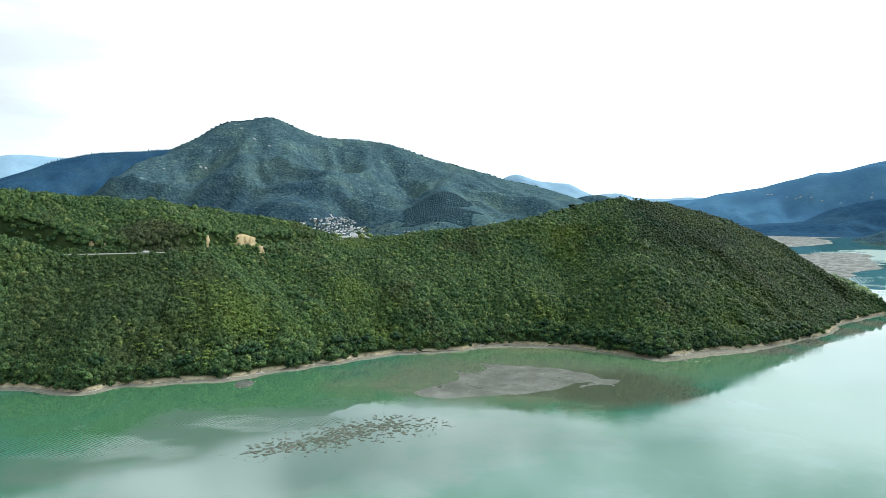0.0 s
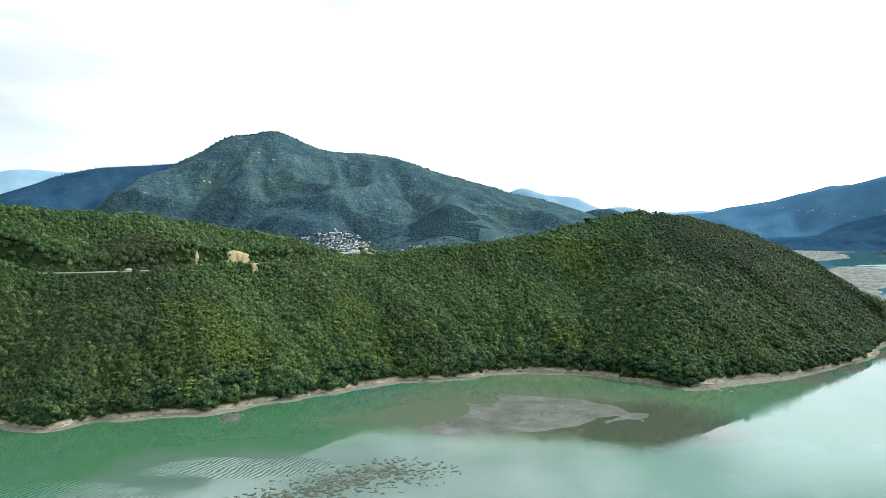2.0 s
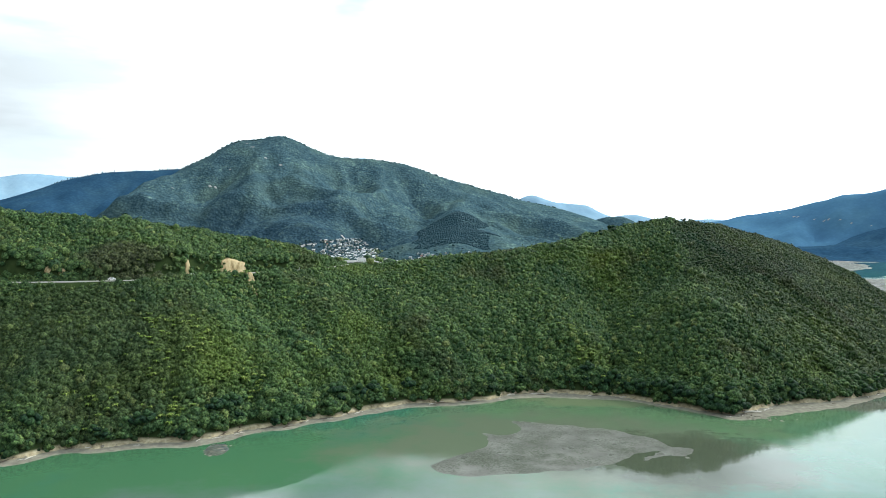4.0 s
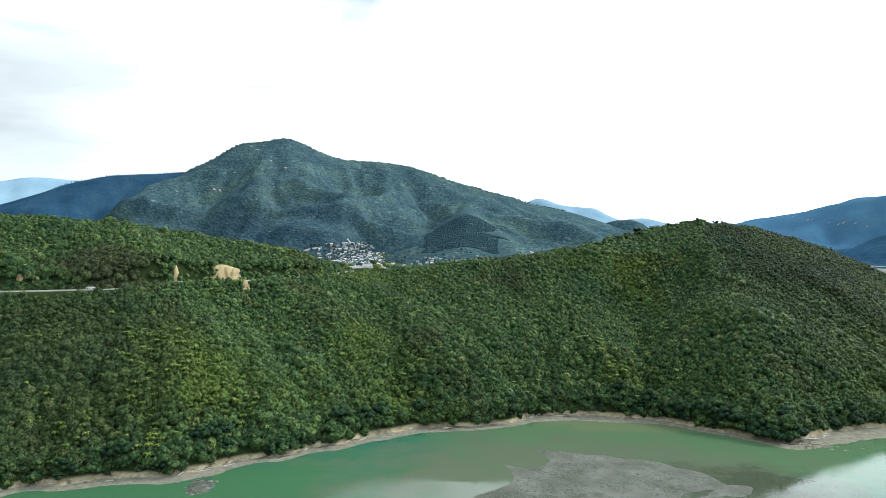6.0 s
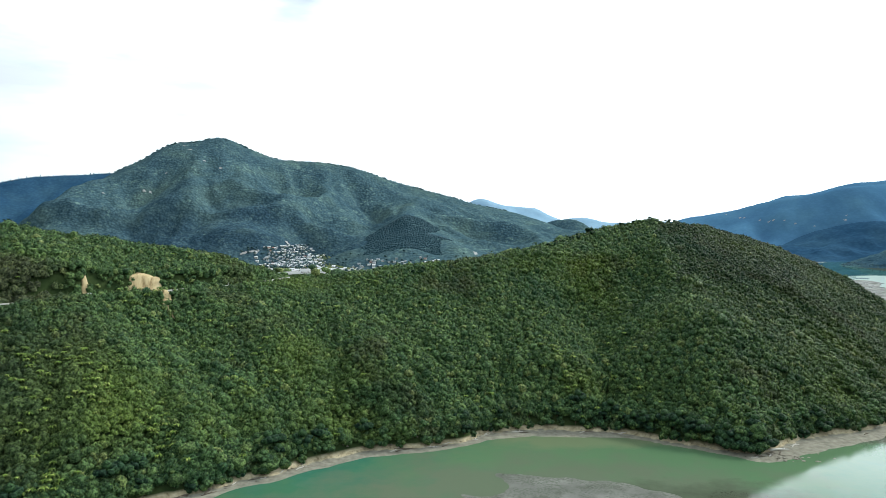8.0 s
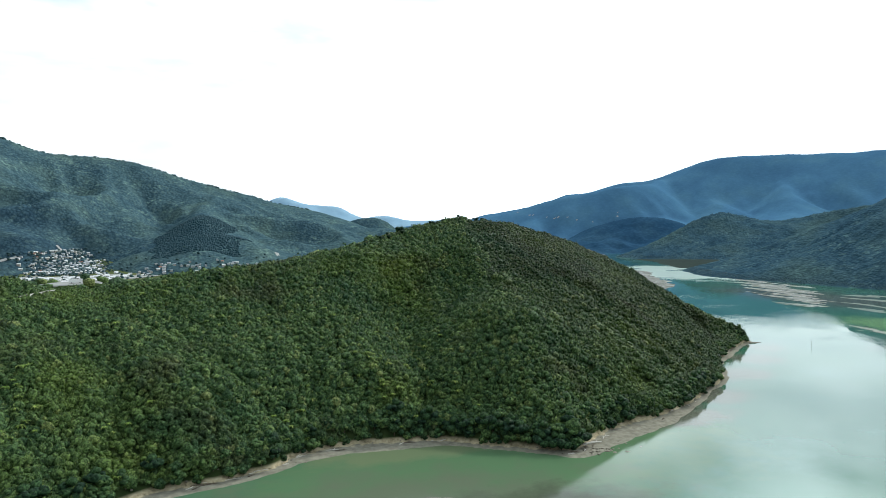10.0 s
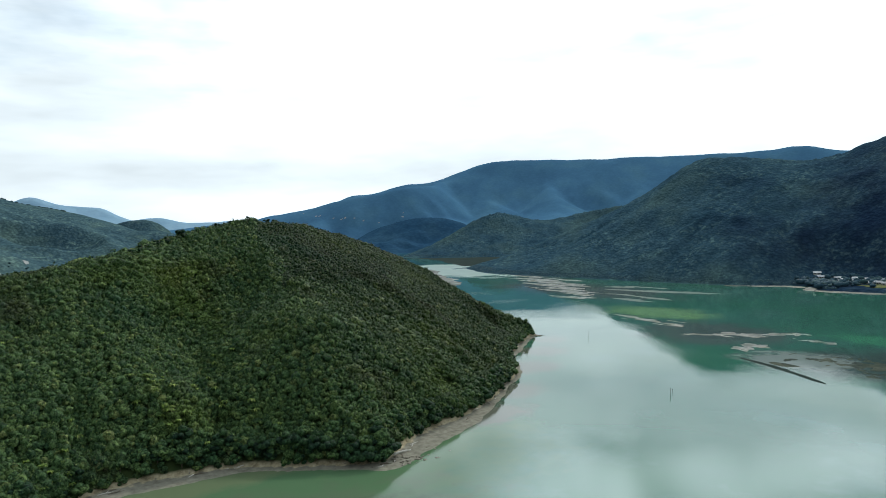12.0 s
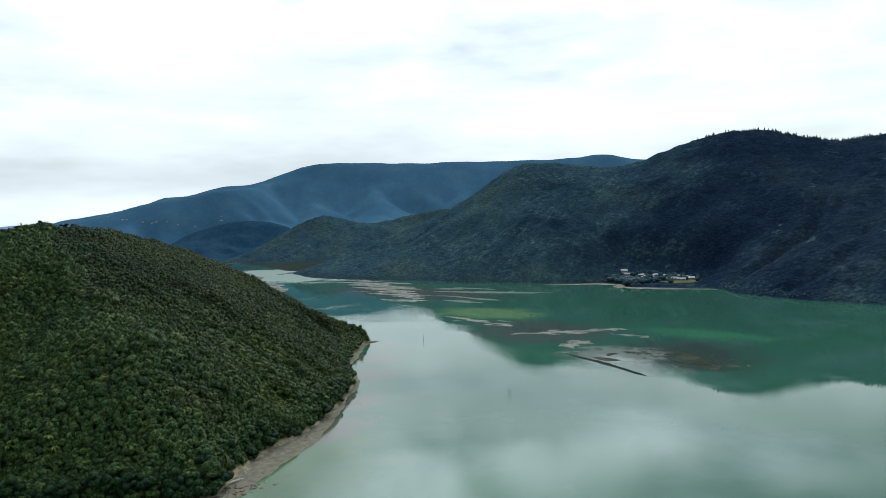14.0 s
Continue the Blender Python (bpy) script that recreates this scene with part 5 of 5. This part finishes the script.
def marker(x, y, tall, lean):
    """A thin navigation pole standing in the shallows."""
    root = thing("channel_pole", "thin dark timber pole standing in the shallow water", "pole", "poles in the channel")
    root.matrix_basis = pose(x, y, -1.5, lean, lean * 0.5, 0)
    bm = bmesh.new()
    tube(bm, [(0, 0, -4.4), (0, 0, 1.5 + tall * 0.5), (0, 0, 1.5 + tall)], (0.12, 0.11, 0.09), 8)
    part("pole", bm, TIMBER, root)
    bm = bmesh.new()
    bmesh.ops.create_cube(bm, size=1, matrix=Matrix.Translation((0, 0, 1.5 + tall)) @ Matrix.Diagonal((0.36, 0.36, 0.22, 1)))
    part("cap", bm, TIMBER, root)
    return root


for x, y, tall, lean in ((416, 598, 4.6, 1), (308, 438, 3.6, 0), (313, 440, 1.8, -2)):
    marker(x, y, tall, lean)

board = thing("marker_board", "small white board on a post above the strand", "marker")
board.matrix_basis = pose(352, 622, strand_level(352, 622), 0, 0, 35)
for name, at, size, material in (("post", (0, 0, 0.9), (0.14, 0.14, 2.2), TIMBER), ("panel", (0, -0.12, 1.7), (1.5, 0.06, 1.2), WALL_PAINT)):
    bm = bmesh.new()
    bmesh.ops.create_cube(bm, size=1, matrix=Matrix.Translation(at) @ Matrix.Diagonal((*size, 1)))
    part(name, bm, material, board)

# ---- the hillside road, its cuttings and what stands on it ----
left, right = [], []
line = ROAD_LINE
for i in range(len(line)):
    a, b = line[max(i - 1, 0)], line[min(i + 1, len(line) - 1)]
    d = (b - a) / np.hypot(*(b - a))
    z = float(road_level(np.array([line[i][1]]))[0]) + 0.3
    left.append((line[i][0] - d[1] * 3.1, line[i][1] + d[0] * 3.1, z))
    right.append((line[i][0] + d[1] * 3.1, line[i][1] - d[0] * 3.1, z))
n = len(line)
verts = np.array(left + right + [(x, y, z - 1.2) for x, y, z in left] + [(x, y, z - 1.2) for x, y, z in right])
k = np.arange(n - 1)
faces = np.vstack([np.stack([k, k + n, k + n + 1, k + 1], -1), np.stack([k, k + 1, k + 2 * n + 1, k + 2 * n], -1), np.stack([k + n, k + 3 * n, k + 3 * n + 1, k + n + 1], -1)])
tagged(link("road", mesh_from("road", verts, faces, False), ASPHALT), "narrow pale sealed road cut along the hillside", "road", kind="structure")


def scar(outline, label, lift=0.45, seed=3):
    line = smooth_line(outline, 4, True)

    def height(x, y):
        edge = signed(x, y, line) + 1.9 * fbm(x, y, 3.5, seed, 3)
        return np.where(edge > 0, headland_height(x, y) + lift + 0.5 * fbm(x, y, 3, seed + 1, 3), -50)
    ob = height_grid("clay_scar", *box_of(outline, 4), 0.5, height, CLAY, floor=0)
    tagged(ob, label, "slip", kind="structure")


scar([(-171, 516), (-172, 523), (-170, 529), (-167, 533), (-163, 531), (-158, 528), (-153, 522), (-155, 520), (-160, 523.5), (-165, 521.5), (-168, 516)], "fresh yellow clay slip above the road", 0.6)
scar([(-154, 520), (-150, 518), (-146, 512), (-143, 506), (-147, 507), (-152, 514)], "tongue of spilt clay below the road", 1.0)
# some of these clay patches stand in for pale pampas tufts
for x, y, r in ((-237, 481, 1.5), (-186, 502, 1.4), (-256, 471, 1.5), (-248, 473, 1.2), (-228, 479, 1.3)):
    scar([(x - r, y - r * 0.6), (x + r, y - r * 0.7), (x + r * 0.8, y + r), (x - r * 0.7, y + r * 1.2)], "small pale bare patch beside the road", 0.5, int(x))
pad = lambda x, y: np.where(np.hypot(x + 106, y - 655) + 2 * fbm(x, y, 6, 4, 2) < 18, headland_height(x, y) + 0.15, -50)
tagged(height_grid("parking_place", -130, -82, 630, 680, 1.0, pad, PALE_EARTH, floor=0), "pale gravel parking place behind the saddle", "clearing", kind="structure")


def box_part(name, at, size, material, parent, bevel=0.0, label=""):
    bm = bmesh.new()
    bmesh.ops.create_cube(bm, size=1, matrix=Matrix.Translation(at) @ Matrix.Diagonal((*size, 1)))
    if bevel:
        bmesh.ops.bevel(bm, geom=bm.edges[:], offset=bevel, segments=2, affect="EDGES")
    return part(name, bm, material, parent, label)


CAR_PAINT = paint("white car paint", (0.8, 0.8, 0.8), 0.25, 4.0, 0.05, 0.0)
TYRE = paint("black tyre rubber", (0.02, 0.02, 0.02), 0.8, 0.5, 0.3)


def vehicle(name, label, category, size, cabin, m):
    """A car or van: body, cabin, windscreens, four wheels."""
    lx, wy, hz = size
    root = thing(name, label, category)
    root.matrix_basis = m
    box_part("body", (0, 0, 0.35 + hz / 2), size, CAR_PAINT, root, 0.12)
    c0, c1, ch = cabin
    box_part("cabin", ((c0 + c1) / 2, 0, 0.35 + hz + ch / 2 - 0.03), (c1 - c0, wy * 0.88, ch), CAR_PAINT, root, 0.1)
    for side in (-1, 1):
        box_part("window", ((c0 + c1) / 2, side * wy * 0.445, 0.35 + hz + ch * 0.5), ((c1 - c0) * 0.8, 0.03, ch * 0.55), GLASS_DARK, root)
        for at in (-0.3, 0.3):
            bm = bmesh.new()
            bmesh.ops.create_cone(bm, cap_ends=True, segments=14, radius1=0.34, radius2=0.34, depth=0.24, matrix=pose(at * lx, side * wy * 0.46, 0.34, 90))
            part("wheel", bm, TYRE, root)
    return root


def road_pose(x, y, turn):
    return pose(x, y, float(road_level(np.array([float(y)]))[0]) + 0.3, 0, 0, turn)


vehicle("car", "small white car parked on the hillside road", "car", (4.3, 1.75, 0.75), (-1.3, 1.1, 0.6), road_pose(-219, 473.2, 25))
vehicle("car", "white utility parked beside a pale cutting", "car", (5.0, 1.85, 0.8), (-0.6, 1.4, 0.65), road_pose(-182, 498, 52))
vehicle("campervan", "white campervan parked on the gravel behind the saddle", "van", (7.6, 2.4, 2.2), (-3.4, 2.4, 0.6), pose(-102, 650, 70.4, 0, 0, 12))


def sign(x, y):
    root = thing("marker_post", "short white post at the road's edge", "post", "posts along the road")
    root.matrix_basis = road_pose(x, y, 20)
    box_part("post", (0, 0, 0.8), (0.2, 0.2, 1.7), WALL_PAINT, root, 0.03)
    box_part("cap", (0, 0, 1.72), (0.26, 0.26, 0.12), WALL_PAINT, root)


for x, y in ((-129.5, 541), (-126.5, 543.5), (-121, 549.5)):
    sign(x, y)

# ---- the town behind the saddle and the hamlet across the water ----
def house(kind, size, roof, wall, label, group):
    """A house: walls, pitched roof with eaves, a door and two windows."""
    lx, ly, h = size
    root = thing(kind, label, "house", group)
    box_part("wall", (0, 0, h / 2 - 1), (lx, ly, h + 2), wall, root)
    bm = bmesh.new()
    rise, o = ly * 0.26, 0.5
    p = [bm.verts.new(q) for q in ((-lx / 2 - o, -ly / 2 - o, h - 0.2), (lx / 2 + o, -ly / 2 - o, h - 0.2), (lx / 2 + o, ly / 2 + o, h - 0.2), (-lx / 2 - o, ly / 2 + o, h - 0.2),
                                   (-lx / 2 - o, 0, h + rise), (lx / 2 + o, 0, h + rise))]
    for f in ((0, 1, 5, 4), (2, 3, 4, 5), (0, 4, 3), (1, 2, 5), (3, 2, 1, 0)):
        bm.faces.new([p[k] for k in f])
    part("roof", bm, roof, root)
    box_part("door", (lx * 0.1, -ly / 2 - 0.02, 1.02), (0.95, 0.1, 2.04), GLASS_DARK, root)
    for at in (-0.3, 0.34):
        box_part("window", (lx * at, -ly / 2 - 0.02, 1.6), (1.8, 0.1, 1.2), GLASS_DARK, root)
    return root


models = [house("house", (7.4, 5.2, 2.5), ROOF_GREY, WALL_PAINT, "white weatherboard house with a grey iron roof", "houses of the town"),
          house("house", (7.6, 5.4, 2.5), ROOF_LIGHT, WALL_PAINT, "white house with a pale iron roof", "houses of the town"),
          house("house", (7, 5.2, 2.5), ROOF_RED, WALL_CREAM, "cream house with a rusty red roof", "houses of the town"),
          house("house", (7.5, 6, 4.4), ROOF_LIGHT, WALL_CREAM, "two-storey cream house with a pale roof", "houses of the town"),
          house("house", (7, 5.2, 2.5), ROOF_GREY, WALL_CREAM, "small cream house with a grey roof", "houses of the town"),
          house("warehouse", (12.5, 8, 3.4), ROOF_LIGHT, WALL_PAINT, "long white iron-roofed shed on the flat", "sheds of the town")]
town_ground = lambda x, y: float(np.maximum(plain_height(np.array([x]), np.array([y])), main_height(np.array([x]), np.array([y])))[0])
first = [True] * 6


def settle(k, x, y, z, turn):
    if first[k]:
        models[k].matrix_basis, first[k] = pose(x, y, z, 0, 0, turn), False
    else:
        put(models[k], x, y, z, turn)


taken = []


def free(x, y, gap):
    if any((x - a) ** 2 + (y - b) ** 2 < gap * gap for a, b in taken):
        return False
    taken.append((x, y))
    return True


for k in range(44):
    x, y = -455 + 22 * (k % 11) + 5 * (k // 11) + pick.uniform(-4, 4), 1752 + 50 * (k // 11) + pick.uniform(-14, 14)
    settle(5, x, y, town_ground(x, y) - 0.2, pick.uniform(-8, 8))
    taken.append((x, y))
draw = np.random.default_rng(12)
cy = np.concatenate([draw.uniform(1955, 2440, 1400), draw.normal(1938, 16, 700)])
cx = np.concatenate([draw.normal(-393, 37, 1400) - 0.2 * (cy[:1400] - 2130), draw.uniform(-290, 320, 700)])
cz = np.maximum(plain_height(cx, cy), main_height(cx, cy))
for group_of, wanted in ((slice(0, 1400), 320), (slice(1400, 2100), 70)):
    built = 0
    for x, y, z in zip(cx[group_of].tolist(), cy[group_of].tolist(), cz[group_of].tolist()):
        if built < wanted and z < 60 and free(x, y, 6.9):
            settle(pick.choices(range(5), (3, 6, 0.4, 1.5, 1.5))[0], x, y, z - 0.2, pick.choice((0, 90, 180)) + pick.uniform(-14, 14))
            built += 1
y = np.random.default_rng(6).uniform(1940, 2300, 1100)
x = np.random.default_rng(5).normal(-393, 50, 1100) - 0.2 * (y - 2130)
more = np.random.default_rng(8).uniform(-480, 450, 300)
x, y = np.concatenate([x, more]), np.concatenate([y, np.random.default_rng(9).normal(1900, 60, 300)])
z = np.maximum(plain_height(x, y), main_height(x, y))
s = np.random.default_rng(10).uniform(1.6, 4.0, x.size)
low = z < 60
scatter("town_trees", [crown_shape(2, 500 + k, 6, 0.5) for k in range(5)], np.stack([x, y, z + s * 0.5], -1)[low], np.stack([s, s], -1)[low], LEAF_MOUNTAIN, "garden trees between the houses", "trees")

hamlet = [house("house", (9, 6, 2.6), ROOF_LIGHT, WALL_PAINT, "small white bach with a pale roof by the far shore", "houses of the hamlet"),
          house("house", (10, 7, 2.7), ROOF_GREY, WALL_PAINT, "white house with a grey roof by the far shore", "houses of the hamlet"),
          house("house", (8, 6, 2.5), ROOF_LIGHT, WALL_CREAM, "little cream bach by the far shore", "houses of the hamlet")]
set_down = [False] * 3
for k, (x, y) in enumerate(((946, 668), (938, 660), (950, 643), (946, 633), (948, 619), (937, 604), (954, 606), (952, 590), (950, 577), (944, 566), (934, 577), (934, 631), (955, 622), (940, 590))):
    z = float(east_ground(np.array([float(x)]), np.array([float(y)]))[0])
    m = pose(x, y, z, 0, 0, -70 + pick.uniform(-20, 20))
    if set_down[k % 3]:
        copy_thing(hamlet[k % 3], m)
    else:
        hamlet[k % 3].matrix_basis, set_down[k % 3] = m, True
x, y = np.random.default_rng(21).normal(958, 22, 260), np.random.default_rng(22).normal(615, 45, 260)
x[:140], y[:140] = np.random.default_rng(24).normal(903, 13, 140), np.random.default_rng(25).normal(642, 17, 140)
z = east_ground(x, y)
keep = (z > 0.8) & (z < 9)
s = np.random.default_rng(23).uniform(2.2, 4.6, 260)
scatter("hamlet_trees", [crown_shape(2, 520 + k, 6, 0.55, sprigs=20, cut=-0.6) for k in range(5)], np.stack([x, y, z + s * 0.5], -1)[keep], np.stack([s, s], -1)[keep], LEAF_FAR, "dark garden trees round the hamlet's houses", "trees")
